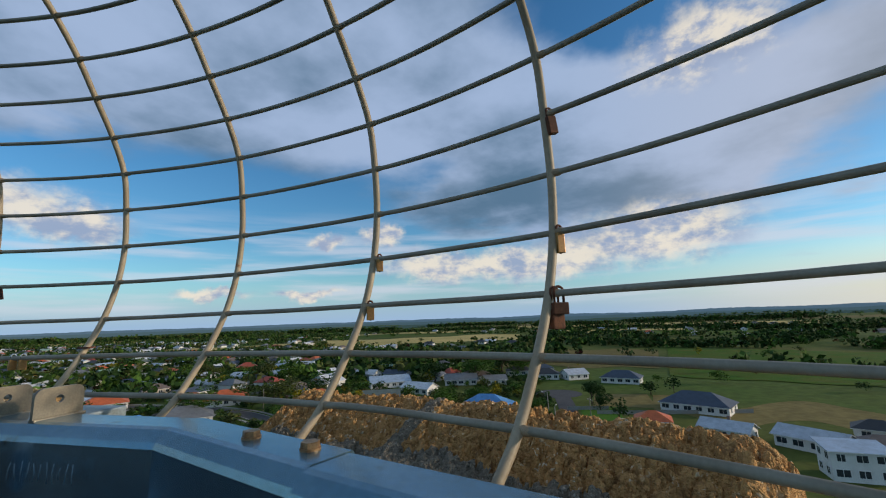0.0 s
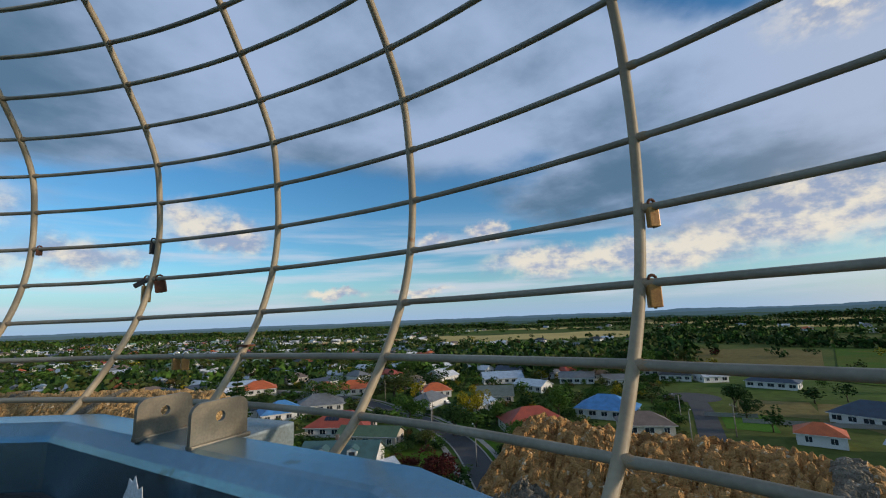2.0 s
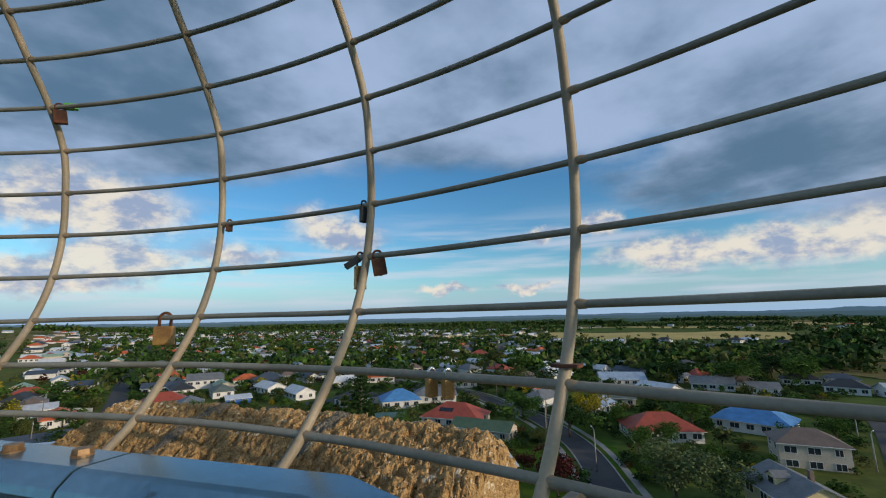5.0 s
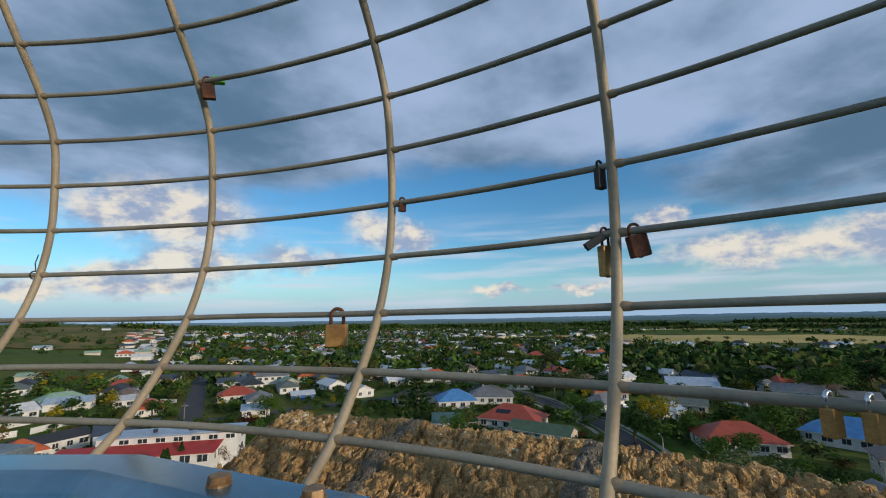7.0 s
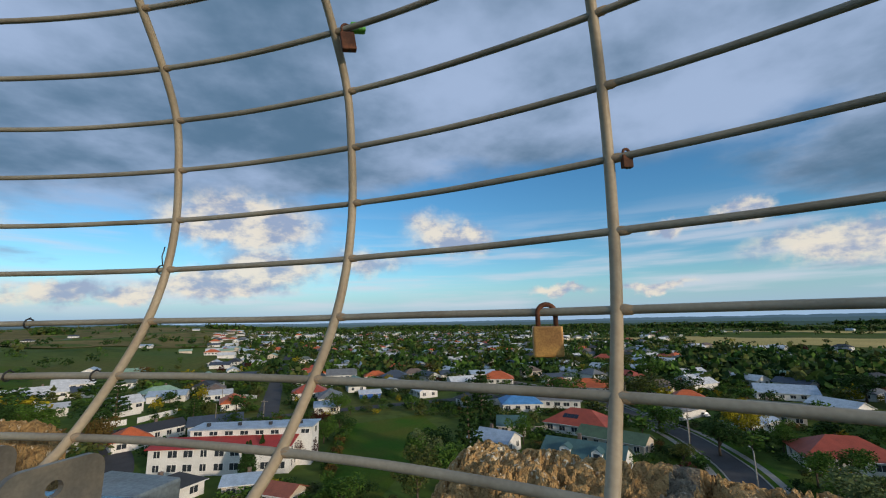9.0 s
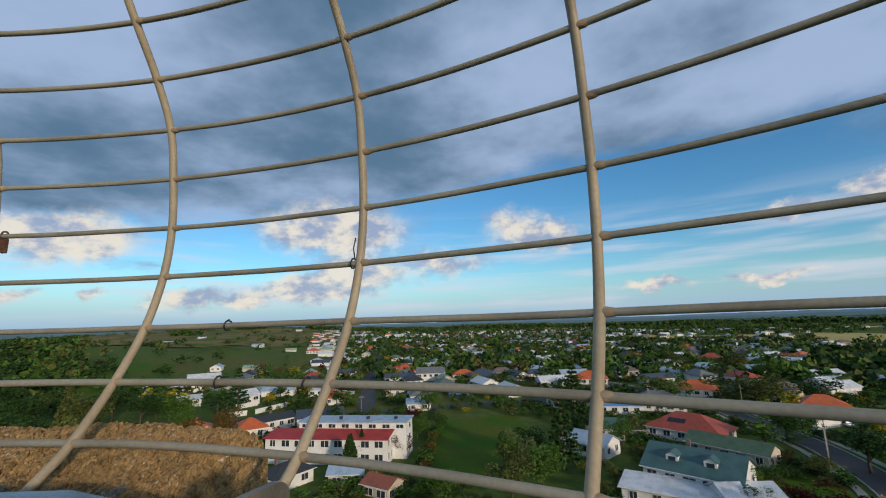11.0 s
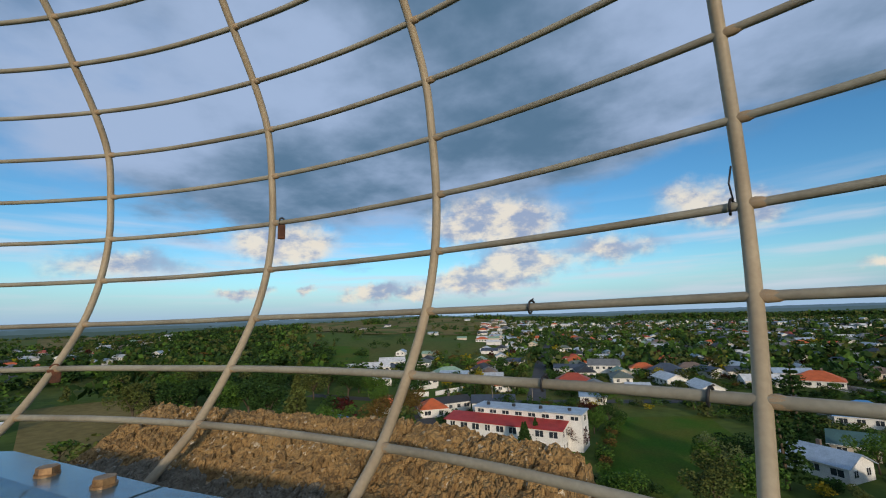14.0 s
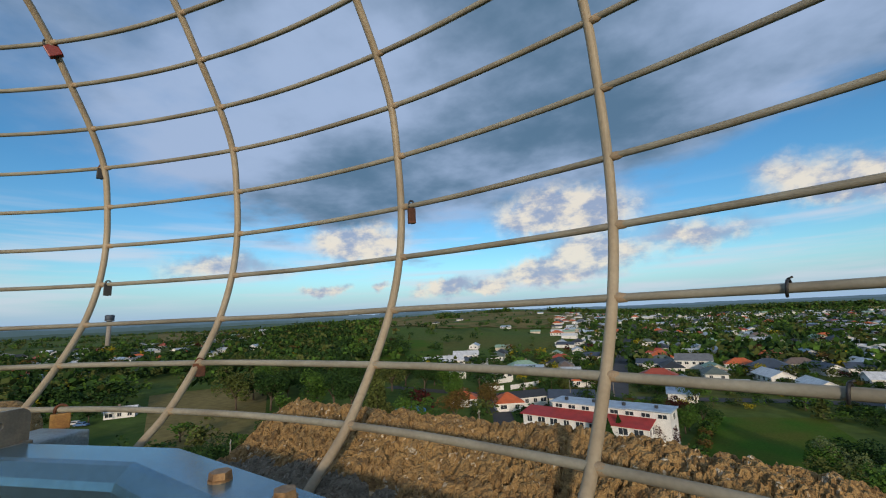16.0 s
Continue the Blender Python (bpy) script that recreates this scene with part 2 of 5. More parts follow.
def rough_stone(name, light, mid, dark, chip, cell):
    """Pitted, shelly aggregate: chips of several colours, with relief at three sizes."""
    m = bpy.data.materials.new(name)
    m.use_nodes = True
    nodes, links = m.node_tree.nodes, m.node_tree.links
    b = nodes["Principled BSDF"]
    b.inputs["Roughness"].default_value = 0.9
    b.inputs["Specular IOR Level"].default_value = 0.25
    tc = nodes.new("ShaderNodeTexCoord")

    def tex(kind, scale, detail=3.0):
        n = nodes.new(kind)
        n.inputs["Scale"].default_value = scale
        if "Detail" in n.inputs:
            n.inputs["Detail"].default_value = detail
        return n

    warp = tex("ShaderNodeTexNoise", 38)
    links.new(tc.outputs["Object"], warp.inputs["Vector"])
    add = nodes.new("ShaderNodeVectorMath")
    add.operation = "MULTIPLY_ADD"
    add.inputs[1].default_value = (0.022, 0.022, 0.022)
    links.new(warp.outputs["Color"], add.inputs[0])
    links.new(tc.outputs["Object"], add.inputs[2])
    vor = tex("ShaderNodeTexVoronoi", cell, 1.0)
    small = tex("ShaderNodeTexVoronoi", cell * 2.6, 1.0)
    broad = tex("ShaderNodeTexNoise", 6, 5)
    grit = tex("ShaderNodeTexNoise", 320, 2)
    for n in (vor, small, grit):
        links.new(add.outputs[0], n.inputs["Vector"])
    links.new(tc.outputs["Object"], broad.inputs["Vector"])
    sep = nodes.new("ShaderNodeSeparateColor")
    links.new(vor.outputs["Color"], sep.inputs[0])
    ramp = nodes.new("ShaderNodeValToRGB")
    e = ramp.color_ramp.elements
    e[0].position, e[0].color = 0.0, (*dark, 1)
    e[1].position, e[1].color = 1.0, (*chip, 1)
    for pos, col in ((0.38, mid), (0.66, light), (0.93, light)):
        el = e.new(pos)
        el.color = (*col, 1)
    mixv = nodes.new("ShaderNodeMix")
    mixv.inputs[0].default_value = 0.45
    links.new(sep.outputs[0], mixv.inputs[2])
    links.new(broad.outputs[0], mixv.inputs[3])
    links.new(mixv.outputs[0], ramp.inputs[0])
    links.new(ramp.outputs[0], b.inputs["Base Color"])
    h1 = nodes.new("ShaderNodeMath")
    h1.operation = "MULTIPLY_ADD"
    h1.inputs[1].default_value = 0.45
    links.new(small.outputs["Distance"], h1.inputs[0])
    links.new(vor.outputs["Distance"], h1.inputs[2])
    h2 = nodes.new("ShaderNodeMath")
    h2.operation = "MULTIPLY_ADD"
    h2.inputs[1].default_value = 0.35
    links.new(grit.outputs[0], h2.inputs[0])
    links.new(h1.outputs[0], h2.inputs[2])
    bp = nodes.new("ShaderNodeBump")
    bp.invert = True
    bp.inputs["Strength"].default_value, bp.inputs["Distance"].default_value = 1.0, 0.007
    links.new(h2.outputs[0], bp.inputs["Height"])
    links.new(bp.outputs[0], b.inputs["Normal"])
    return m


OCHRE = rough_stone("rough_ochre_aggregate", (0.55, 0.31, 0.115), (0.38, 0.20, 0.072), (0.085, 0.050, 0.026), (0.72, 0.60, 0.42), 84)
TAWNY = rough_stone("rough_tawny_aggregate", (0.55, 0.355, 0.155), (0.38, 0.235, 0.098), (0.085, 0.054, 0.029), (0.80, 0.70, 0.52), 88)
RUBBLE = rough_stone("rough_brown_aggregate", (0.39, 0.250, 0.105), (0.24, 0.150, 0.065), (0.046, 0.030, 0.018), (0.66, 0.56, 0.41), 76)
GRAVEL = rough_stone("grey_mortar", (0.27, 0.235, 0.175), (0.20, 0.170, 0.125), (0.10, 0.085, 0.062), (0.46, 0.42, 0.35), 120)
CONCRETE = mat("tower_concrete", (0.28, 0.26, 0.23), 0.9, 0.0, (0.2, 0.18, 0.15), 2, 0.7, 40, 0.4)
# near-black base colour stands in for the shade beneath the cap
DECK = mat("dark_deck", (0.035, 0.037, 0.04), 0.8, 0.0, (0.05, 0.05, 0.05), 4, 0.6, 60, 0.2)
BRASS = mat("tarnished_brass", (0.50, 0.28, 0.08), 0.42, 0.3, (0.30, 0.15, 0.05), 40, 0.9, 300, 0.15)
RUST = mat("rusted_iron", (0.17, 0.062, 0.028), 0.8, 0.15, (0.07, 0.03, 0.018), 50, 0.9, 300, 0.4)
CHROME = mat("chrome", (0.72, 0.73, 0.74), 0.22, 0.95, (0.6, 0.6, 0.6), 40, 0.4, 300, 0.03)
BLACK = mat("black_plastic", (0.018, 0.018, 0.02), 0.5, 0.0, (0.03, 0.03, 0.03), 30, 0.6, 200, 0.1)
REDPAINT = mat("red_enamel", (0.17, 0.014, 0.013), 0.4, 0.1, (0.18, 0.015, 0.012), 60, 0.7, 200, 0.1)
GREENTAG = mat("green_tape", (0.13, 0.50, 0.06), 0.6, 0.0, (0.1, 0.4, 0.05), 60, 0.5, 200, 0.1)
STICKER = mat("torn_white_sticker", (0.72, 0.76, 0.80), 0.6, 0.0, (0.5, 0.55, 0.6), 30, 0.5, 200, 0.1)

GRASS = mat("meadow", (0.072, 0.120, 0.023), 0.95, 0.0, (0.115, 0.112, 0.030), 0.010, 0.9, 0.30, 0.2, ((0.040, 0.076, 0.014), 0.005, 0.54), gloss=0.08)
LAWN = mat("mown_lawn", (0.048, 0.118, 0.009), 0.95, 0.0, (0.096, 0.108, 0.016), 0.07, 0.9, 2.5, 0.3, gloss=0.08)
LAWN2 = mat("bright_lawn", (0.066, 0.170, 0.020), 0.95, 0.0, (0.08, 0.14, 0.02), 0.12, 0.7, 2.5, 0.3, gloss=0.08)
STRAW = mat("dry_field", (0.52, 0.40, 0.155), 0.95, 0.0, (0.40, 0.33, 0.12), 0.015, 0.8, 0.4, 0.2, gloss=0.08)
BROWNF = mat("ploughed_field", (0.21, 0.165, 0.062), 0.95, 0.0, (0.10, 0.095, 0.03), 0.012, 0.9, 0.4, 0.2, gloss=0.08)
ASPHALT = mat("asphalt", (0.055, 0.056, 0.060), 0.9, 0.0, (0.04, 0.04, 0.043), 0.3, 0.8, 6, 0.2)
KERB = mat("kerb_concrete", (0.33, 0.32, 0.29), 0.9, 0.0, (0.24, 0.23, 0.21), 0.6, 0.8, 8, 0.2)
BARK = mat("bark", (0.10, 0.075, 0.05), 0.9, 0.0, (0.06, 0.045, 0.03), 2, 0.8, 14, 0.6)
WOODPOLE = mat("grey_timber_pole", (0.24, 0.21, 0.17), 0.85, 0.0, (0.16, 0.14, 0.11), 3, 0.8, 30, 0.3)
GLASS = mat("dark_window_glass", (0.030, 0.038, 0.048), 0.08, 0.0, (0.05, 0.06, 0.07), 0.5, 0.6, 3, 0.0)
TRIM = mat("white_trim", (0.74, 0.74, 0.72), 0.6, 0.0, (0.62, 0.62, 0.60), 1.2, 0.5, 20, 0.05)
SOLAR = mat("solar_panel", (0.012, 0.016, 0.03), 0.15, 0.2, (0.02, 0.025, 0.045), 2, 0.6, 8, 0.0)
# aerial haze put into the hills' colour and emission, bluer layer by layer
HAZE_HILLS = []
for tone_name, haze_rgb in (("near", (0.036, 0.068, 0.068)), ("middle", (0.056, 0.102, 0.128)), ("far", (0.075, 0.132, 0.190))):
    hm = mat("hazy_hills_" + tone_name, tuple(c * 0.3 for c in haze_rgb), 1.0, 0.0, None, 0.004, 0.8, 0.02, 0.0)
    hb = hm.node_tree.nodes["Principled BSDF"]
    hb.inputs["Emission Color"].default_value, hb.inputs["Emission Strength"].default_value = (*haze_rgb, 1), 0.85
    HAZE_HILLS.append(hm)

WALLS = {
    "white": mat("white_weatherboard", (0.74, 0.73, 0.70), 0.7, 0.0, (0.60, 0.59, 0.56), 0.5, 0.7, 9, 0.1),
    "cream": mat("cream_weatherboard", (0.56, 0.49, 0.40), 0.7, 0.0, (0.46, 0.40, 0.32), 0.5, 0.7, 9, 0.1),
    "yellow": mat("yellow_weatherboard", (0.66, 0.55, 0.30), 0.7, 0.0, (0.56, 0.47, 0.26), 0.5, 0.7, 9, 0.1),
    "blue": mat("blue_panel", (0.035, 0.16, 0.55), 0.6, 0.0, (0.03, 0.12, 0.42), 0.6, 0.7, 9, 0.1),
}


def roofmat(name, rgb, rough=0.6):
    return mat("roof_" + name, rgb, rough, 0.0, tuple(c * 0.72 for c in rgb), 0.6, 0.9, 7, 0.35)


ROOFS = {
    "orange": roofmat("orange", (0.56, 0.125, 0.035)), "orangebrown": roofmat("orangebrown", (0.34, 0.12, 0.05)),
    "red": roofmat("red", (0.36, 0.068, 0.036)), "rust": roofmat("rust", (0.30, 0.09, 0.05)), "blue": roofmat("blue", (0.075, 0.26, 0.56)),
    "slate": roofmat("slate", (0.055, 0.075, 0.11)), "dark": roofmat("dark", (0.035, 0.038, 0.042)), "grey": roofmat("grey", (0.17, 0.18, 0.19)),
    "greygreen": roofmat("greygreen", (0.12, 0.15, 0.13)), "brown": roofmat("brown", (0.17, 0.125, 0.10)), "teal": roofmat("teal", (0.055, 0.125, 0.125)),
    "green": roofmat("green", (0.075, 0.13, 0.07)), "palegreen": roofmat("palegreen", (0.26, 0.40, 0.30)), "metal_blue": roofmat("metal_blue", (0.34, 0.44, 0.56), 0.4),
    "metal_pale": roofmat("metal_pale", (0.46, 0.50, 0.55), 0.4), "metal_white": roofmat("metal_white", (0.66, 0.68, 0.70), 0.45),
}
LEAVES = {
    "green": mat("leaf_green", (0.070, 0.140, 0.024), 0.7, 0.0, (0.036, 0.072, 0.014), 0.5, 0.9, 3, 0.0, island=True, gloss=0.06),
    "darkgreen": mat("leaf_dark", (0.031, 0.068, 0.017), 0.7, 0.0, (0.020, 0.042, 0.012), 0.5, 0.9, 3, 0.0, island=True, gloss=0.06),
    "olive": mat("leaf_olive", (0.088, 0.112, 0.030), 0.7, 0.0, (0.055, 0.062, 0.022), 0.5, 0.9, 3, 0.0, island=True, gloss=0.06),
    "yellow": mat("leaf_yellow", (0.33, 0.27, 0.018), 0.7, 0.0, (0.12, 0.12, 0.016), 0.5, 0.9, 3, 0.0, island=True, gloss=0.06),
    "darkred": mat("leaf_plum", (0.063, 0.016, 0.014), 0.7, 0.0, (0.036, 0.010, 0.010), 0.5, 0.9, 3, 0.0, island=True, gloss=0.06),
    "brown": mat("leaf_russet", (0.121, 0.084, 0.024), 0.7, 0.0, (0.07, 0.045, 0.018), 0.5, 0.9, 3, 0.0, island=True, gloss=0.06),
    "flower": mat("leaf_pale", (0.137, 0.181, 0.074), 0.7, 0.0, (0.06, 0.08, 0.03), 0.5, 0.9, 3, 0.0, island=True, gloss=0.06),
}

# ---- small builders ----


def thing(name, at=(0, 0, 0), turn=0.0, label="", category="", group="", kind=""):
    ob = new(name)
    ob.matrix_basis = pose(*at, 0, 0, turn)
    return tagged(ob, label, category, group, kind)


def obj(name, mesh, material, parent=None, label=""):
    if material and not mesh.materials:
        mesh.materials.append(material)
    ob = new(name, mesh)
    ob.parent = parent
    return tagged(ob, label)


def part(name, bm, material, parent=None, label="", smooth=False):
    me = bpy.data.meshes.new(name)
    bm.to_mesh(me)
    bm.free()
    if smooth:
        me.shade_smooth()
    return obj(name, me, material, parent, label)


def pydata(name, verts, faces, smooth=False):
    me = bpy.data.meshes.new(name)
    me.from_pydata(verts, [], faces)
    me.update()
    if smooth:
        me.shade_smooth()
    return me


def box(bm, x0, x1, y0, y1, z0, z1, bevel=0.0):
    made = bmesh.ops.create_cube(bm, size=1.0, matrix=Matrix.Translation(((x0 + x1) / 2, (y0 + y1) / 2, (z0 + z1) / 2)) @ Matrix.Diagonal((x1 - x0, y1 - y0, z1 - z0, 1)))
    if bevel:
        edges = {e for v in made["verts"] for e in v.link_edges}
        bmesh.ops.bevel(bm, geom=list(edges), offset=bevel, segments=2, affect="EDGES", profile=0.6)
    return bm


def boxed(x0, x1, y0, y1, z0, z1, bevel=0.0):
    return box(bmesh.new(), x0, x1, y0, y1, z0, z1, bevel)


def tube_data(points, radius, sides=8, closed=False):
    """Vertices and faces of a round bar along points; radius may be a list."""
    pts = [Vector(p) for p in points]
    n = len(pts)
    rad = radius if isinstance(radius, list) else [radius] * n
    verts, faces = [], []
    side = None
    for i, p in enumerate(pts):
        a = pts[i - 1] if (i or closed) else p
        b = pts[(i + 1) % n] if (i < n - 1 or closed) else p
        d = (b - a).normalized()
        if side is None:
            side = d.cross(Vector((0, 0, 1)))
            side = side.normalized() if side.length > 0.05 else Vector((1, 0, 0))
        side = (side - d * side.dot(d)).normalized()
        up = d.cross(side)
        for k in range(sides):
            t = 2 * math.pi * k / sides
            verts.append(p + (side * math.cos(t) + up * math.sin(t)) * rad[i])
    for i in range(n if closed else n - 1):
        j = (i + 1) % n
        for k in range(sides):
            l = (k + 1) % sides
            faces.append((i * sides + k, i * sides + l, j * sides + l, j * sides + k))
    if not closed:
        faces.append(tuple(range(sides - 1, -1, -1)))
        faces.append(tuple((n - 1) * sides + k for k in range(sides)))
    return verts, faces


def tube(name, points, radius, material, parent=None, sides=8, closed=False, label=""):
    return obj(name, pydata(name, *tube_data(points, radius, sides, closed), True), material, parent, label)


def polar(r, az, z):
    return Vector((r * math.cos(radians(az)), r * math.sin(radians(az)), z))

# ---- ground, fields, roads ----


def wave(x, y, s, k=0.0):
    return noise.noise(Vector((x / s, y / s, k)))


def land(x, y):
    """Height of the ground: level round the tower, rolling far off, with a wooded ridge to the north-west."""
    d = math.hypot(x, y)
    az = math.degrees(math.atan2(y, x))
    far = min(max((d - 450) / 1800, 0), 1)
    z = GROUND_Z + far * (6 + 13 * wave(x, y, 620) + 7 * wave(x, y, 260, 4))
    z += 24 * math.exp(-((az - 113) / 17) ** 2) * min(max((d - 330) / 1000, 0), 1)
    roll = math.exp(-((az - 112) / 22) ** 2) * min(max((d - 330) / 250, 0), 1)
    z += roll * (8 * wave(x, y, 120, 5) + 5 * abs(wave(x, y, 62, 8)))
    ridge = math.exp(-((az - 134) / 16) ** 2) * math.exp(-((d - 560) / 190) ** 2)
    z += 17 * ridge + min(max((d - 230) / 300, 0), 1) * (1 - far) * 3 * wave(x, y, 120, 9)
    return z


radii = [0.0] + [6 * 1.045 ** k for k in range(160)]
radii = [r for r in radii if r < 4700] + [4750.0]
SPOKES = 360
gv = [(0, 0, GROUND_Z)]
for r in radii[1:]:
    for k in range(SPOKES):
        a = 2 * math.pi * k / SPOKES
        x, y = r * math.cos(a), r * math.sin(a)
        gv.append((x, y, land(x, y)))
gf = [(0, 1 + k, 1 + (k + 1) % SPOKES) for k in range(SPOKES)]
for i in range(len(radii) - 2):
    for k in range(SPOKES):
        a, b = 1 + i * SPOKES + k, 1 + i * SPOKES + (k + 1) % SPOKES
        gf.append((a, a + SPOKES, b + SPOKES, b))
tagged(obj("ground", pydata("ground", gv, gf, True), GRASS), "green rolling grassland round the town", "ground", kind="structure")


def sector(name, az0, az1, d0, d1, material, label, lift=0.0, wobble=0.12):
    """A field draped on the land, given by directions and distances."""
    na, nd = 40, 14
    lift = lift or (0.05 if d1 < 240 else 0.25)
    vs, fs = [], []
    for j in range(nd + 1):
        for i in range(na + 1):
            az = az0 + (az1 - az0) * i / na
            d = d0 + (d1 - d0) * j / nd
            d *= 1 + wobble * wave(az, 0.0, 7.0, d0)
            p = polar(d, az, 0)
            vs.append((p.x, p.y, land(p.x, p.y) + lift))
    for j in range(nd):
        for i in range(na):
            a = j * (na + 1) + i
            fs.append((a, a + 1, a + na + 2, a + na + 1))
    return tagged(obj(name, pydata(name, vs, fs, True), material), label, "field", kind="structure")


sector("dry_field", 19.5, 45, 600, 830, STRAW, "pale golden stubble field beyond the town")
sector("dry_field", 46, 66, 645, 732, STRAW, "narrow golden stubble field behind trees")
sector("dry_field", -12, 20, 1116, 1290, STRAW, "far golden field in the plain")
sector("dry_field", 24, 47, 1080, 1170, STRAW, "thin golden strip of dry field")
sector("ploughed_field", 3, 22, 279, 409, BROWNF, "brown-green slope of rough grass")
sector("ploughed_field", -20, 4, 152, 182, BROWNF, "brown-green dry paddock beside houses")
sector("ploughed_field", 97, 152, 620, 1900, BROWNF, "brown-olive far hillside pasture", 0.9, 0.05)
sector("paddock", -14, 12, 640, 800, LAWN, "green pasture in the plain")
sector("dry_field", 0, 17, 850, 960, STRAW, "pale dry strip between hedges")
sector("paddock", 26, 50, 930, 1030, LAWN, "green pasture behind the stubble field")
sector("dry_field", 66, 84, 1330, 1450, STRAW, "far golden field behind the town")
sector("ploughed_field", -18, 26, 1350, 1560, BROWNF, "far brown-green field in the plain")
sector("paddock", -25, 2, 236, 409, LAWN, "green pasture slope")
sector("paddock", 118, 131, 260, 409, LAWN, "green meadow between dark woods")
sector("paddock", 140, 152, 130, 236, BROWNF, "olive rough meadow below the wood")


def sheet(name, pts, material, label, lift, category="lawn"):
    vs = [(x, y, GROUND_Z + lift) for x, y in pts]
    return tagged(obj(name, pydata(name, vs, [tuple(range(len(vs)))]), material), label, category, kind="structure")


sheet("lawn", ((2.5, 81.8), (9.9, 79.4), (21.1, 101.7), (34.7, 117.8), (33.5, 148.8), (7.4, 141.4), (1.2, 111.6)), LAWN, "wide mown green lawn beside the flats", 0.06)
sheet("lawn", ((138.9, 17.4), (158.7, 22.3), (153.8, 33.5), (136.4, 28.5)), LAWN2, "small bright green lawn", 0.07)
sheet("lawn", ((161.2, 9.9), (186, 14.9), (181, 33.5), (157.5, 29.8)), BROWNF, "dry grass lot", 0.07)
sheet("lawn", ((78.1, 53.3), (89.3, 68.2), (102.9, 94.2), (96.7, 96.7), (84.3, 78.1), (71.9, 58.3)), LAWN, "green roadside verge", 0.05)
sheet("lawn", ((58.3, 48.4), (71.9, 67), (79.4, 84.3), (69.4, 86.8), (54.6, 62)), LAWN, "green roadside verge", 0.05)


def strip(name, pts, width, material, label, lift, height=0.0):
    """A road or kerb along a line of points; with height it is a solid band."""
    P = [Vector((x, y, 0)) for x, y in pts]
    # smooth the line
    for _ in range(2):
        Q = [P[0]]
        for a, b in zip(P, P[1:]):
            Q += [a * 0.75 + b * 0.25, a * 0.25 + b * 0.75]
        P = Q + [P[-1]]
    vs, fs = [], []
    for i, p in enumerate(P):
        d = (P[min(i + 1, len(P) - 1)] - P[max(i - 1, 0)]).normalized()
        n = Vector((-d.y, d.x, 0)) * width / 2
        for q in (p - n, p + n):
            vs.append((q.x, q.y, land(q.x, q.y) + lift + height))
            if height:
                vs.append((q.x, q.y, land(q.x, q.y) - 0.1))
    s = 4 if height else 2
    for i in range(len(P) - 1):
        a = i * s
        if height:
            fs += [(a, a + 2, a + 6, a + 4), (a + 1, a, a + 4, a + 5), (a + 2, a + 3, a + 7, a + 6)]
        else:
            fs.append((a, a + 1, a + 3, a + 2))
    return tagged(obj(name, pydata(name, vs, fs), material), label, "road" if not height else "kerb", kind="structure")


def offset(pts, d):
    out = []
    for i, p in enumerate(pts):
        a, b = Vector(pts[max(i - 1, 0)]), Vector(pts[min(i + 1, len(pts) - 1)])
        t = (b - a).normalized()
        out.append((p[0] - t.y * d, p[1] + t.x * d))
    return out


MAIN = ((47.1, 24.8), (57, 38.4), (65.7, 50.8), (81.8, 70.7), (89.3, 84.3), (96.7, 102.9), (99.2, 124), (104.2, 146.3), (101.7, 173.6), (89.3, 217))
CLOSE = ((62, 9.9), (111.6, 25.4), (133.9, 31.9), (152.5, 37.2), (173.6, 44.6), (181, 49.6))
AVENUE = ((-17.4, 161.2), (-22.3, 223.2), (-29.8, 322.4), (-37.2, 520.8), (-44.6, 793.6))
CROSS = ((-111.6, 158.7), (-62, 153.8), (-17.4, 161.2), (37.2, 171.1), (101.7, 173.6), (173.6, 186))
BACK = ((-42.2, 74.4), (-37.2, 99.2), (-44.6, 124), (-62, 153.8))
FAR_A = ((74.4, 322.4), (91.8, 520.8), (111.6, 768.8))
FAR_B = ((-74.4, 297.6), (49.6, 324.9), (173.6, 347.2), (272.8, 334.8))
for line, w in ((MAIN, 6.2), (CLOSE, 6), (AVENUE, 7), (CROSS, 6), (BACK, 6), (FAR_A, 7), (FAR_B, 7)):
    strip("road", line, w, ASPHALT, "dark grey asphalt street", 0.09)
for line, w in ((MAIN, 6.2),):
    for s in (-1, 1):
        strip("kerb", offset(line, s * (w / 2 + 0.15)), 0.3, KERB, "pale concrete kerb", 0.1, 0.12)
        strip("pavement", offset(line, s * (w / 2 + 2.2)), 1.4, KERB, "pale concrete footpath", 0.11)
bm = bmesh.new()
bmesh.ops.create_circle(bm, cap_ends=True, radius=9.5, segments=28, matrix=Matrix.Translation((177, 47, GROUND_Z + 0.1)))
tagged(part("road", bm, ASPHALT), "round asphalt turning place of a street", "road", kind="structure")

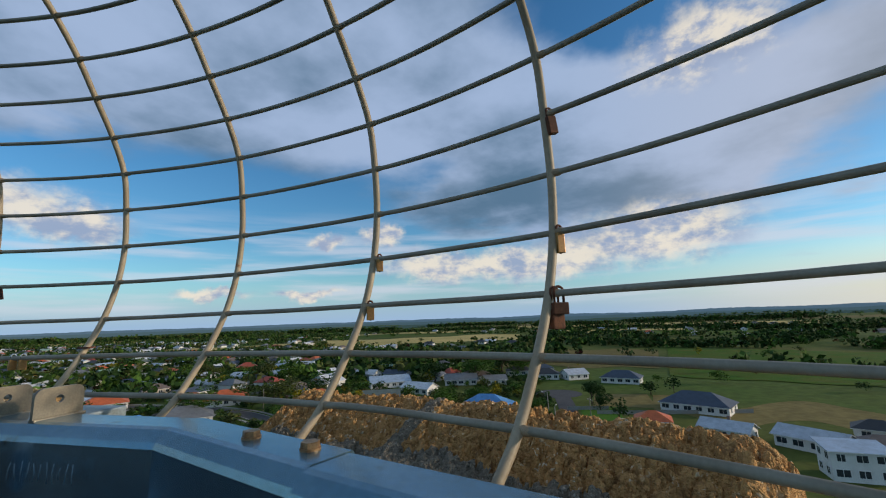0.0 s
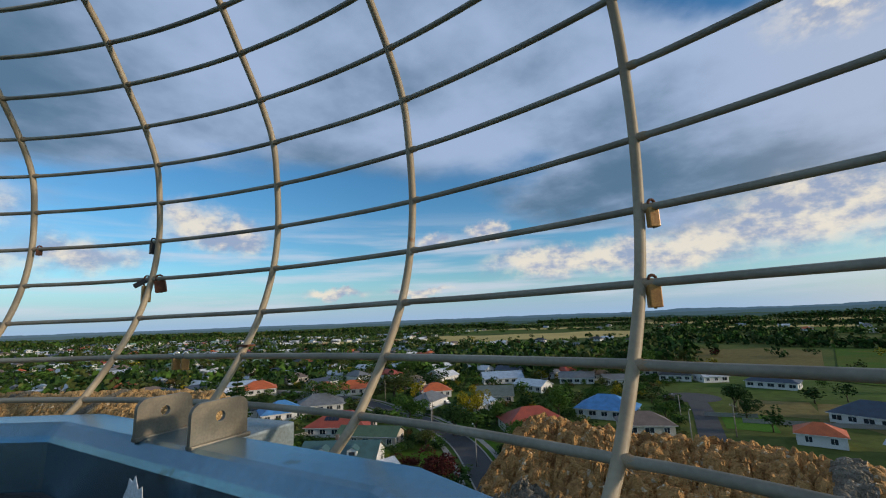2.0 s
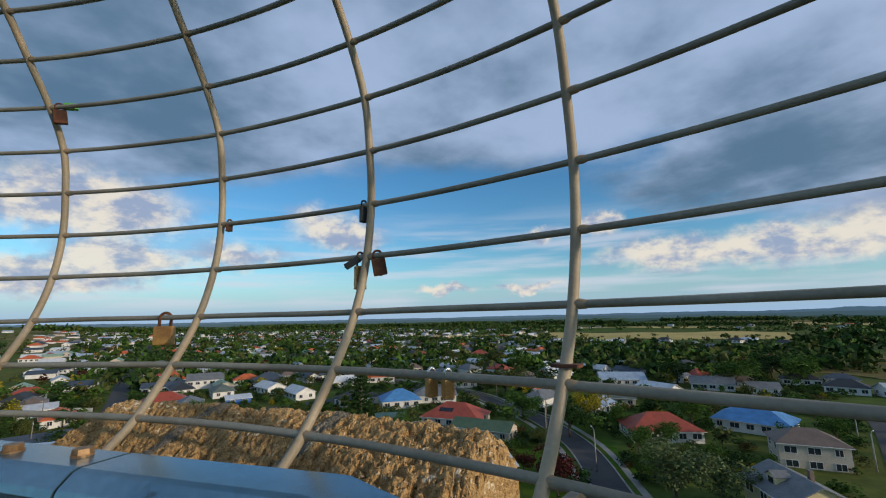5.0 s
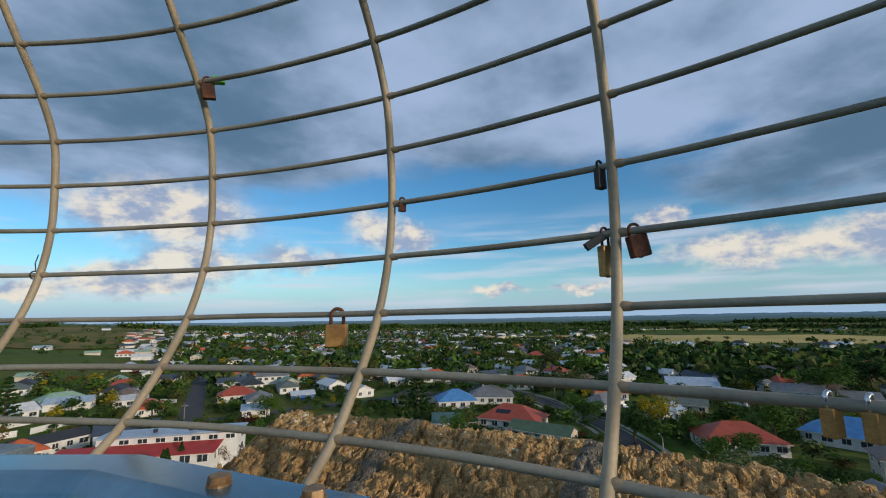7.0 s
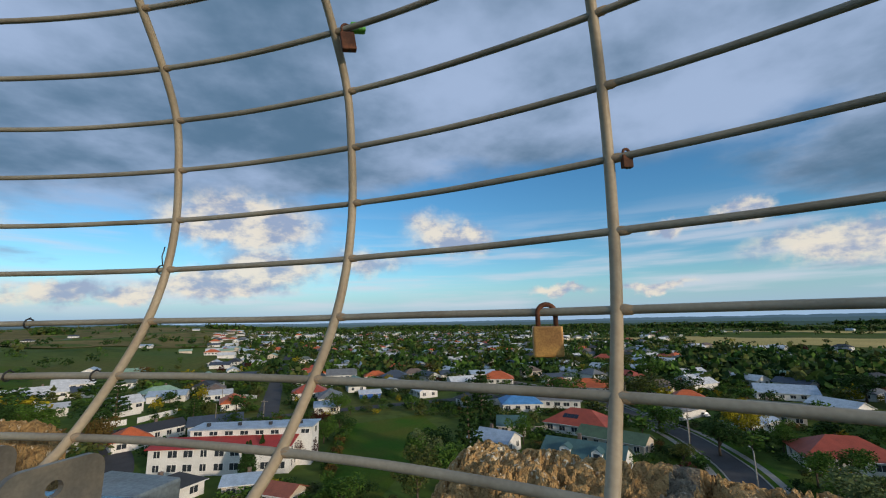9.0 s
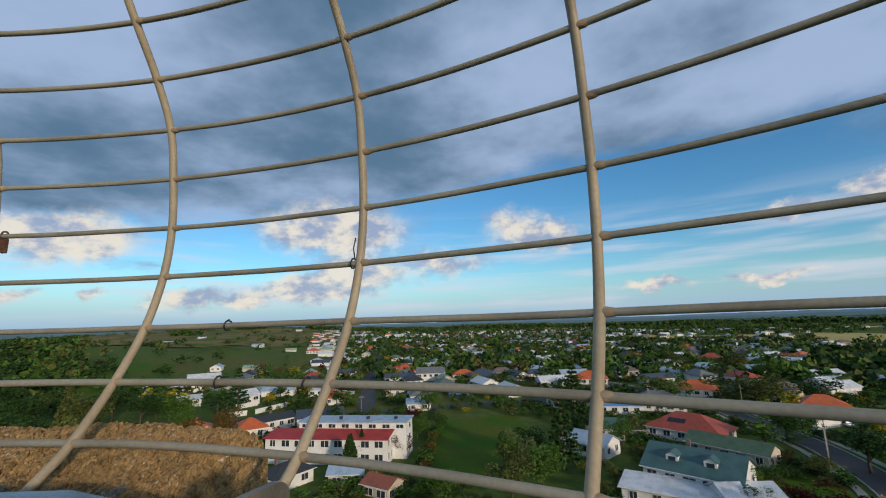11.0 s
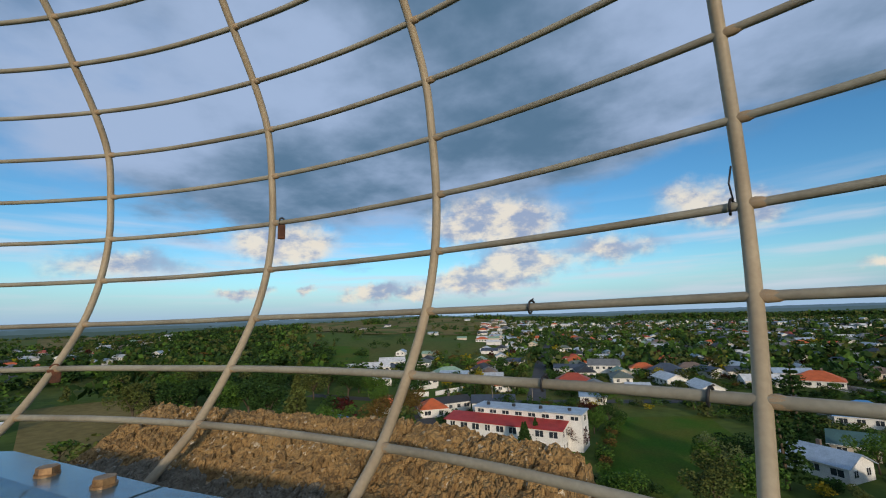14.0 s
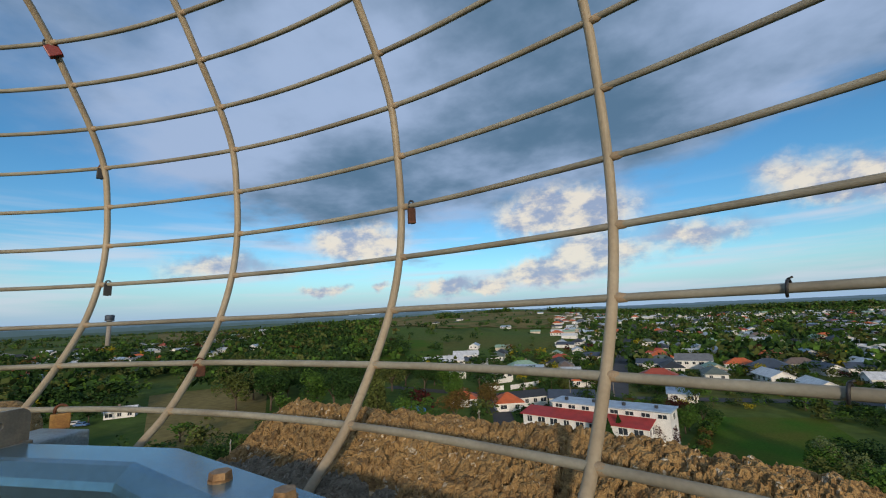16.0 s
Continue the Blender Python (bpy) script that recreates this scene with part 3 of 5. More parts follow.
# distant hills, beyond the land, with haze painted on as a blue-grey glow
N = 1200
for (dist, base, amp, k), hm in zip(((2000, -19.5, 6, 1.0), (3000, -9, 10, 5.0), (4650, 3, 26, 9.0)), HAZE_HILLS):
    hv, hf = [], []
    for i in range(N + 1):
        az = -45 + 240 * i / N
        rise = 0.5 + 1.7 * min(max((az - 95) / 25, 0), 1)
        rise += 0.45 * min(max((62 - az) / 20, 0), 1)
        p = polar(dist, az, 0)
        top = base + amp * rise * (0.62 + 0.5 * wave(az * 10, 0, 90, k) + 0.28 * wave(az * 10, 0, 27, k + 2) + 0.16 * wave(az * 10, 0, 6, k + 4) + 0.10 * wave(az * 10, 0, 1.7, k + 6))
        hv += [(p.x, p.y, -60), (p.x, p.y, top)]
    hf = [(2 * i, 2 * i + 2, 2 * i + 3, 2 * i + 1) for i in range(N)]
    tagged(obj("backdrop", pydata("backdrop", hv, hf), hm), "distant hills along the horizon, glowing blue-grey as painted haze", "hills", kind="structure")

# ---- the tower's head ----
RINGS = ((2.839, -0.249), (2.929, -0.129), (3.004, 0.003), (3.050, 0.149), (3.066, 0.298), (3.056, 0.449), (3.031, 0.597), (2.965, 0.727), (2.878, 0.852),
         (2.798, 0.965), (2.702, 1.072), (2.588, 1.167), (2.458, 1.247), (2.313, 1.312))
FEET = ((2.705, -0.362), (2.768, -0.312))
AZ_BARS = [-10.61, 0.36, 11.66, 22.04, 32.40, 42.90, 54.66, 65.37, 77.15, 87.98, 100.38, 111.12] + [122.0 + 10.75 * k for k in range(21)]
MERLONS = (-6.0, 37.3, 83.4, 127.0, 171.0, 216.0, 261.0, 306.5)
JOINTS = (-5.9, 38.6, 82.5, 127.2, 172.2, 217.2, 262.2, 308.0)
OVAL = ((-60, 6.5, 16, 23, 30, 40, 44, 60, 82, 95, 130, 250, 300), (1.0, 1.006, 1.012, 1.020, 1.028, 1.018, 1.012, 1.0, 0.983, 0.985, 0.985, 1.0, 1.0))

cage = thing("safety_cage", label="curved cage of weathered painted steel rods, rusty at welds", category="safety cage")


def curve_points(ctrl, steps):
    """Points along a smooth line through ctrl."""
    P = [Vector((*c, 0)) for c in ctrl]
    P = [P[0] * 2 - P[1]] + P + [P[-1] * 2 - P[-2]]
    out = []
    for i in range(1, len(P) - 2):
        for s in range(steps):
            t = s / steps
            a, b, c, d = P[i - 1:i + 3]
            out.append(0.5 * (2 * b + (c - a) * t + (2 * a - 5 * b + 4 * c - d) * t * t + (3 * b - a - 3 * c + d) * t ** 3))
    return out + [P[-2]]


profile = curve_points(FEET + RINGS, 4)
weld_bm = bmesh.new()
bmesh.ops.create_icosphere(weld_bm, subdivisions=2, radius=1.0)
for v in weld_bm.verts:
    v.co *= 1 + 0.16 * noise.noise(v.co * 2.3)
weld_me = bpy.data.meshes.new("weld")
weld_bm.to_mesh(weld_me)
weld_bm.free()
weld_me.shade_smooth()
rng = random.Random(4)
for az in AZ_BARS:
    pts = [polar(p.x, az + 0.05 * noise.noise(Vector((p.y * 3, az, 0))), p.y) for p in profile]
    tube("upright_bar", pts, 0.0106, BAR, cage, 10)
    if -24 < az < 126:
        for r, z in RINGS[:11]:
            w = obj("weld", weld_me, WELD, cage)
            w.matrix_basis = Matrix.Translation(polar(r, az - 0.25, z)) @ Matrix.Rotation(radians(az), 4, "Z") @ Matrix.Diagonal((0.0090, 0.0215 + 0.004 * rng.random(), 0.0100, 1))
for i, (r, z) in enumerate(RINGS):
    pts = []
    for k in range(360):
        j = 0.0022 * noise.noise(Vector((k * 0.09, i * 5.1, 0)))
        pts.append(polar(r + j, k, z + 0.0025 * noise.noise(Vector((k * 0.13, i * 3.3, 7)))))
    tube("ring_bar", pts, 0.0076 if i > 1 else 0.0086, RING, cage, 8, True)

# the parapet's steel cap: eight lengths, each bent twice
parapet = thing("parapet", label="blue-grey painted steel parapet cap round the gallery", category="parapet")
CAP_OUT, CAP_IN, CAP_Z = 2.69, 2.585, -0.27
SECTION = ((CAP_OUT, -0.42), (CAP_OUT, CAP_Z - 0.006), (CAP_OUT - 0.006, CAP_Z), (CAP_IN + 0.012, CAP_Z), (CAP_IN, CAP_Z - 0.004), (CAP_IN - 0.022, CAP_Z - 0.026),
           (CAP_IN - 0.027, CAP_Z - 0.04), (CAP_IN - 0.03, -0.475), (CAP_IN - 0.05, -0.485), (CAP_IN - 0.05, -0.50), (CAP_IN + 0.02, -0.50), (CAP_IN + 0.03, -0.42))
for n in range(8):
    a0, a1 = JOINTS[n], JOINTS[(n + 1) % 8] + (360 if n == 7 else 0)
    bends = (a0 + 11.6, a1 - 10.4)
    half0, half1 = math.cos(radians(11.3)), math.cos(radians(11.3))
    stations = [(a0 + 0.09, half0), (bends[0] - 0.35, 0.9988), (bends[0], 1.0), (bends[0] + 0.35, 0.9988), (bends[1] - 0.35, 0.9988), (bends[1], 1.0), (bends[1] + 0.35, 0.9988), (a1 - 0.09, half1)]
    vs = [polar(r * k * float(np.interp(az, *OVAL)), az, z) for az, k in stations for r, z in SECTION]
    m = len(SECTION)
    fs = []
    for s in range(len(stations) - 1):
        for k in range(m):
            l = (k + 1) % m
            fs.append((s * m + k, s * m + l, (s + 1) * m + l, (s + 1) * m + k))
    fs += [tuple(range(m - 1, -1, -1)), tuple((len(stations) - 1) * m + k for k in range(m))]
    seg = obj("cap_segment", pydata("cap_segment", vs, fs), CAP, parapet)
    for off in ((1.65, 5.55) if n < 2 else (2.2, 5.9)):
        bm = bmesh.new()
        bmesh.ops.create_cone(bm, cap_ends=True, segments=6, radius1=0.0180, radius2=0.0172, depth=0.012, matrix=Matrix.Translation((0, 0, 0.0088)))
        bmesh.ops.create_cone(bm, cap_ends=True, segments=18, radius1=0.019, radius2=0.019, depth=0.004, matrix=Matrix.Translation((0, 0, 0.002)))
        b = part("bolt", bm, BOLT, parapet, "rusted brass-coloured hexagon bolt")
        b.matrix_basis = Matrix.Translation(polar(2.597 * float(np.interp(a0 + off, *OVAL)), a0 + off, CAP_Z)) @ Matrix.Rotation(radians(a0 + off * 40), 4, "Z")
    mid = (bends[0] + bends[1]) / 2
    mid, pr = {0: (17.7, 2.636), 1: (59.4, 2.545), 2: (105.8, 2.545)}.get(n, (mid, 2.60))
    for side, off in ((-1, -2.05), (1, 2.05)):
        bm = bmesh.new()
        out = [(-0.060, 0.0), (0.062, 0.0), (0.062, 0.058)]
        for k in range(7):
            t = math.pi / 2 * k / 6
            out.append((0.062 - 0.022 + 0.022 * math.cos(t), 0.060 + 0.022 * math.sin(t)))
        for k in range(7):
            t = math.pi / 2 + math.pi / 2 * k / 6
            out.append((-0.060 + 0.022 + 0.022 * math.cos(t), 0.060 + 0.022 * math.sin(t)))
        out = out[:2] + out[3:] 
        hole = [(0.0 + 0.0105 * math.cos(2 * math.pi * k / 16), 0.050 + 0.0105 * math.sin(2 * math.pi * k / 16)) for k in range(16)]
        rings = []
        for y in (-0.005, 0.005):
            o = [bm.verts.new((p[0], y, p[1])) for p in out]
            h = [bm.verts.new((p[0], y, p[1])) for p in hole]
            edges = [bm.edges.new((q[i], q[(i + 1) % len(q)])) for q in (o, h) for i in range(len(q))]
            bmesh.ops.triangle_fill(bm, use_beauty=True, edges=edges)
            rings.append((o, h))
        for q0, q1 in zip(*rings):
            for i in range(len(q0)):
                j = (i + 1) % len(q0)
                bm.faces.new((q0[i], q0[j], q1[j], q1[i]))
        bmesh.ops.recalc_face_normals(bm, faces=bm.faces)
        pl = part("bracket_plate", bm, PLATE, parapet, "scratched bare steel lug plate with a hole")
        pl.matrix_basis = Matrix.Translation(polar(pr, mid + off, CAP_Z - 0.002)) @ Matrix.Rotation(radians(mid + off), 4, "Z")
        bm = bmesh.new()
        box(bm, -0.06, 0.068, -0.011, 0.011, -0.004, 0.006, 0.003)
        wd = part("weld_seam", bm, PLATE, pl)
    bm = boxed(pr + 0.058, pr + 0.225, -0.085, 0.085, -0.345, -0.284, 0.006)
    arm = part("support_arm", bm, ARM, parapet, "pale galvanised outrigger arm with rust stains")
    arm.matrix_basis = Matrix.Rotation(radians(mid + 0.3), 4, "Z")
# a torn sticker on the inner face
bm = bmesh.new()
rng = random.Random(11)
outline = []
for k in range(22):
    t = 2 * math.pi * k / 22
    outline.append(bm.verts.new((0.036 * math.cos(t) * (0.75 + 0.35 * rng.random()), 0, 0.075 * math.sin(t) * (0.75 + 0.3 * rng.random()))))
bm.faces.new(outline)
made = bmesh.ops.extrude_face_region(bm, geom=bm.faces[:])
bmesh.ops.translate(bm, verts=[g for g in made["geom"] if isinstance(g, bmesh.types.BMVert)], vec=(0, -0.001, 0))
st = part("torn_sticker", bm, STICKER, parapet, "torn remains of a white sticker")
st.matrix_basis = Matrix.Translation(polar(2.503, 16.4, -0.372)) @ Matrix.Rotation(radians(107.7), 4, "Z")

# scratched scribbles on the inner face, too faint to read
SCRATCH = mat("scratched_paint", (0.20, 0.30, 0.36), 0.5, 0.2, None, 20, 0.6, 200, 0.1)
rng = random.Random(3)
for mid, n in ((13.6, 6), (11.2, 5)):
    for k in range(n):
        a = mid + (k - n / 2) * 0.42
        lean = rng.uniform(-0.3, 0.3)
        hgt = rng.uniform(0.012, 0.024)
        r = (CAP_IN - 0.0292) * math.cos(radians(11.3)) / math.cos(radians(a - 17.9))
        tube("scratch", [polar(r, a - lean * 0.4, -0.365 - hgt), polar(r, a + 0.12 * rng.uniform(-1, 1), -0.365), polar(r, a + lean * 0.4, -0.365 + hgt)], 0.0012, SCRATCH, parapet, 5)

# wall, deck and shaft below the cap; shade is painted into wall and deck


def ring_wall(name, r0, r1, z0, z1, material, label, category):
    vs, fs = [], []
    for k in range(64):
        az = 360 * k / 64
        vs += [polar(r0, az, z0), polar(r1, az, z0), polar(r1, az, z1), polar(r0, az, z1)]
    for k in range(64):
        a, b = 4 * k, 4 * ((k + 1) % 64)
        for i in range(4):
            j = (i + 1) % 4
            fs.append((a + i, b + i, b + j, a + j))
    return tagged(obj(name, pydata(name, vs, fs), material), label, category, kind="structure")


ring_wall("wall_gallery", 2.60, 2.68, -1.80, -0.425, DECK, "inner wall of the gallery, its shade painted near-black", "wall")
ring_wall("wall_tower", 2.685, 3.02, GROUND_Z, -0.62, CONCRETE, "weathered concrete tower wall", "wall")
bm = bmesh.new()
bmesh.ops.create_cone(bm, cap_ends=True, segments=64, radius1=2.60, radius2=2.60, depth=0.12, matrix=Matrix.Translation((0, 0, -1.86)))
tagged(part("floor", bm, DECK), "gallery floor, its shade painted near-black", "floor", kind="structure")

# merlons with rough weathered tops
EDGE = ((2.694, -0.352), (2.76, -0.342), (2.85, -0.318), (2.93, -0.285), (3.00, -0.262), (3.055, -0.256), (3.085, -0.285), (3.10, -0.36), (3.11, -0.66))


def merlon(c, half, step, rough, stone, strip_w):
    prof = curve_points(EDGE, 16 if rough else 3)
    if rough:
        # even spacing along the section
        dense, line = [prof[0]], prof
        for p in line[1:]:
            if (p - dense[-1]).length > 0.0034:
                dense.append(p)
        prof = [p for p in dense if p.y > -0.52] + [line[-1]]
    n = int(2 * half / step)
    CELL = 36 if 0 < c < 60 else 46
    vs, fs, kinds = [], [], []
    seams = ((c + 1.9,), (c - 3.6, c + 4.3))[min(int(c > 0), 1)] if c < 60 else (c + 300.0,)
    for i in range(-3, n + 4):
        az = c - half + 2 * half * min(max(i, 0), n) / n
        sink = (max(-i, 0) + max(i - n, 0)) / 3.0
        end = min(i, n - i) * step
        for j, p in enumerate(prof):
            q = polar(p.x, az, 0)
            z = p.y
            if end < 0.9:
                z -= 0.03 * (1 - max(end, 0) / 0.9) ** 2
            if rough:
                s = Vector((q.x, q.y, p.y * 1.2))
                inner = min(max((p.x - strip_w) / 0.10 + 0.5 * noise.noise(s * 14), 0), 1)
                seam = max(math.exp(-((az - g + 0.35 * noise.noise(s * 9)) / 0.5) ** 2) for g in seams)
                wob = s + 0.012 * Vector((noise.noise(s * 30), noise.noise(s * 30 + Vector((9, 0, 0))), 0))
                # shell lumps, each undercut along one side by a dark crescent
                cell = CELL * wob
                d, near = noise.voronoi(cell)
                away = cell - near[0]
                lean = Vector((noise.noise(near[0] * 3.1), noise.noise(near[0] * 3.1 + Vector((5, 2, 0))), 0)).normalized()
                side = min(max(away.dot(lean) * 4 + 0.1, 0), 1)
                rim = max(0.0, 1 - (d[1] - d[0]) / 0.20)
                d2 = noise.voronoi(wob * 71 + Vector((3, 3, 3)))[0]
                rim2 = max(0.0, 1 - (d2[1] - d2[0]) / 0.30) * min(max(noise.noise(s * 33 + Vector((9, 3, 2))) * 5 + 0.4, 0), 1)
                h = 0.013 * (0.45 - min(d[0], 0.8)) + 0.012 * noise.noise(wob * 9) + 0.005 * (0.42 - min(d2[0], 0.8)) + 0.003 * noise.noise(s * 110)
                h -= 0.034 * rim * side + 0.011 * rim2 + 0.11 * max(0.0, noise.noise(wob * 24 + Vector((8, 1, 0))) - 0.30)
                h *= (0.28 + 0.72 * inner) * (1 - 0.75 * seam)
                z += h + 0.004 * seam
                q = q * (1 + (0.4 * h / 3.0))
                kinds.append(seam > 0.55 or inner < 0.55)
            else:
                kinds.append(False)
            if sink:
                z = z * (1 - sink) - 0.66 * sink
                q = polar(p.x, az + (-0.25 if i < 0 else 0.25) * sink, 0) if rough else q
            vs.append((q.x, q.y, z))
    m = len(prof)
    for i in range(n + 6):
        for j in range(m - 1):
            fs.append((i * m + j, (i + 1) * m + j, (i + 1) * m + j + 1, i * m + j + 1))
    me = pydata("merlon", vs, fs, not rough)
    me.materials.append(stone)
    me.materials.append(GRAVEL)
    if rough:
        me.polygons.foreach_set("material_index", [1 if kinds[f[0]] else 0 for f in fs])
    return tagged(obj("merlon", me, None), "rough brown weathered aggregate block outside the parapet", "merlon", "merlons round the tower", "structure")


for n, c in enumerate(MERLONS):
    merlon(c, (11.8, 12.0, 12.5)[n] if n < 3 else 11.8, 0.064 if n < 3 else 1.2, n < 3, (OCHRE, TAWNY, RUBBLE)[min(n, 2)], 2.775 if n == 0 else 2.745)

# ---- padlocks ----


def padlock(az, ring, w, h, t, body, bow, twist=55, reach=1.0, tilt=0.0, label="", rod=None):
    r, z = RINGS[ring - 1] if rod is None else rod
    ob = new("padlock")
    ob.matrix_basis = Matrix.Translation(polar(r, az, z)) @ Matrix.Rotation(radians(az + 90 + twist), 4, "Z") @ Matrix.Rotation(radians(tilt), 4, "Y")
    tagged(ob, label, "padlock", "padlocks on the cage")
    arc = w * 0.30
    top = 0.0108 + 0.003
    leg = top - arc - h * 0.42 * reach
    thick = max(w * 0.085, 0.0028)
    pts = [(-arc, 0, leg - 0.004)] + [(-arc * math.cos(math.pi * k / 10), 0, top - arc + arc * math.sin(math.pi * k / 10)) for k in range(11)] + [(arc, 0, leg - 0.004)]
    tube("shackle", pts, thick, bow, ob, 8)
    bm = boxed(-w / 2, w / 2, -t / 2, t / 2, leg - h, leg, min(w, t) * 0.14)
    bd = part("body", bm, body, ob)
    bm = bmesh.new()
    bmesh.ops.create_cone(bm, cap_ends=True, segments=10, radius1=w * 0.12, radius2=w * 0.12, depth=0.002, matrix=Matrix.Translation((0, 0, leg - h - 0.0008)))
    part("keyway", bm, BLACK, bd)
    return ob


padlock(-10.85, 6, 0.024, 0.045, 0.016, RUST, RUST, 60, 0.8, 8, "slim dark rusted padlock on a rod")
padlock(-10.9, 4, 0.020, 0.048, 0.014, BRASS, RUST, 60, 0.6, 0, "slim tarnished padlock on a rod")
padlock(-10.85, 3, 0.031, 0.046, 0.024, RUST, RUST, 62, 1.9, 0, "large rusted padlock with long bow")
padlock(-11.05, 3, 0.036, 0.026, 0.020, RUST, RUST, 50, 2.2, 0, "rusted padlock hanging beside a larger one")
padlock(-0.05, 4, 0.020, 0.038, 0.014, BRASS, RUST, 50, 0.6, 0, "tarnished brass padlock on a rod")
padlock(-0.05, 3, 0.022, 0.040, 0.015, BRASS, RUST, 45, 0.6, 0, "golden brass padlock with rusted bow")
padlock(31.75, 4, 0.036, 0.044, 0.022, RUST, RUST, 35, 0.6, 10, "large red-brown rusted padlock")
padlock(32.8, 4, 0.030, 0.062, 0.018, BRASS, RUST, 60, 1.1, 0, "brass padlock behind an upright")
padlock(32.75, 4, 0.017, 0.045, 0.012, BLACK, BLACK, 30, 0.7, -58, "black padlock sticking out sideways")
padlock(42.3, 5, 0.020, 0.026, 0.012, RUST, RUST, 40, 0.6, 0, "small red-brown rusted padlock on a rod")
padlock(45.25, 3, 0.054, 0.056, 0.026, BRASS, RUST, 22, 1.0, 0, "big brass padlock with a rusted bow")
padlock(27.25, 2, 0.022, 0.036, 0.016, BRASS, CHROME, 62, 0.85, 0, "brass padlock with chrome bow")
padlock(26.5, 2, 0.022, 0.036, 0.016, BRASS, CHROME, 62, 0.9, 0, "brass padlock with chrome bow")
lk = padlock(54.0, 8, 0.036, 0.048, 0.018, RUST, RUST, 40, 0.7, 10, "brown padlock tied with bright green tape")
tag = part("tag", boxed(-0.05, -0.012, -0.011, 0.011, -0.006, 0.016, 0.005), GREENTAG, lk, "bright green tape")
padlock(32.85, 5, 0.022, 0.046, 0.014, BLACK, BLACK, 60, 0.5, 0, "dark padlock behind an upright")
padlock(87.3, 5, 0.021, 0.044, 0.015, RUST, BLACK, 50, 0.9, 0, "dark bronze padlock on a rod")
padlock(100.3, 2, 0.034, 0.040, 0.022, RUST, RUST, 50, 0.2, 0, "dark red-brown padlock under a joint")
padlock(108.4, 1, 0.048, 0.046, 0.024, BRASS, RUST, 50, 0.5, 0, "ribbed golden padlock on the lowest rod")
padlock(111.3, 10, 0.040, 0.042, 0.022, REDPAINT, BLACK, 40, 0.6, 30, "red padlock with black bow")
padlock(111.3, 7, 0.030, 0.040, 0.016, BLACK, RUST, 50, 0.4, 0, "dark padlock by an upright")
padlock(110.4, 4, 0.024, 0.044, 0.014, BLACK, BLACK, 50, 0.2, 0, "dark slim padlock by an upright")

# wire ties
for az, ring, long in ((65.65, 4, 0.05), (72.15, 3, 0.0), (71.2, 2, 0.0), (66.45, 2, 0.0)):
    r, z = RINGS[ring - 1]
    tie = thing("wire_tie", polar(r, az, z), az, "black wire tie wrapped round a rod", "wire tie", "wire ties on the cage")
    loop = [(0.0125 * math.cos(2 * math.pi * k / 14), 0.0006 * k, 0.0125 * math.sin(2 * math.pi * k / 14)) for k in range(15)]
    tube("loop", loop, 0.0022, BLACK, tie, 6)
    tube("tail", [(0, 0, 0.011), (-0.004, 0.002, 0.013 + long * 0.5), (-0.003, -0.004, 0.016 + long)], 0.0016, BLACK, tie, 6)
clip = thing("rusty_clip", polar(2.945, 22.1, -0.100), 22, "rusty flat clip clamped on an upright", "clip")
part("band", boxed(-0.016, 0.015, -0.030, 0.016, -0.003, 0.003, 0.001), RUST, clip)

# ---- houses ----
WINDOW_MESH = {}


def window_meshes(w, h):
    key = (round(w, 1), round(h, 1))
    if key not in WINDOW_MESH:
        w, h = key
        bm = bmesh.new()
        t = 0.09
        for x0, x1, z0, z1 in ((-w / 2 - t, -w / 2, -t, h + t), (w / 2, w / 2 + t, -t, h + t), (-w / 2, w / 2, -t, 0), (-w / 2, w / 2, h, h + t), (-0.035, 0.035, 0, h)):
            box(bm, x0, x1, -0.05, 0.06, z0, z1)
        f = bpy.data.meshes.new("window")
        bm.to_mesh(f)
        bm.free()
        f.materials.append(TRIM)
        bm = boxed(-w / 2, w / 2, -0.03, 0.02, 0, h)
        p = bpy.data.meshes.new("pane")
        bm.to_mesh(p)
        bm.free()
        p.materials.append(GLASS)
        WINDOW_MESH[key] = (f, p)
    return WINDOW_MESH[key]


def window(parent, x, y, z, turn, w, h, panes=True):
    f, p = window_meshes(w, h)
    ob = obj("window", f, None, parent)
    ob.matrix_basis = pose(x, y, z, 0, 0, turn)
    pane = obj("pane", p, None, ob)
    return ob


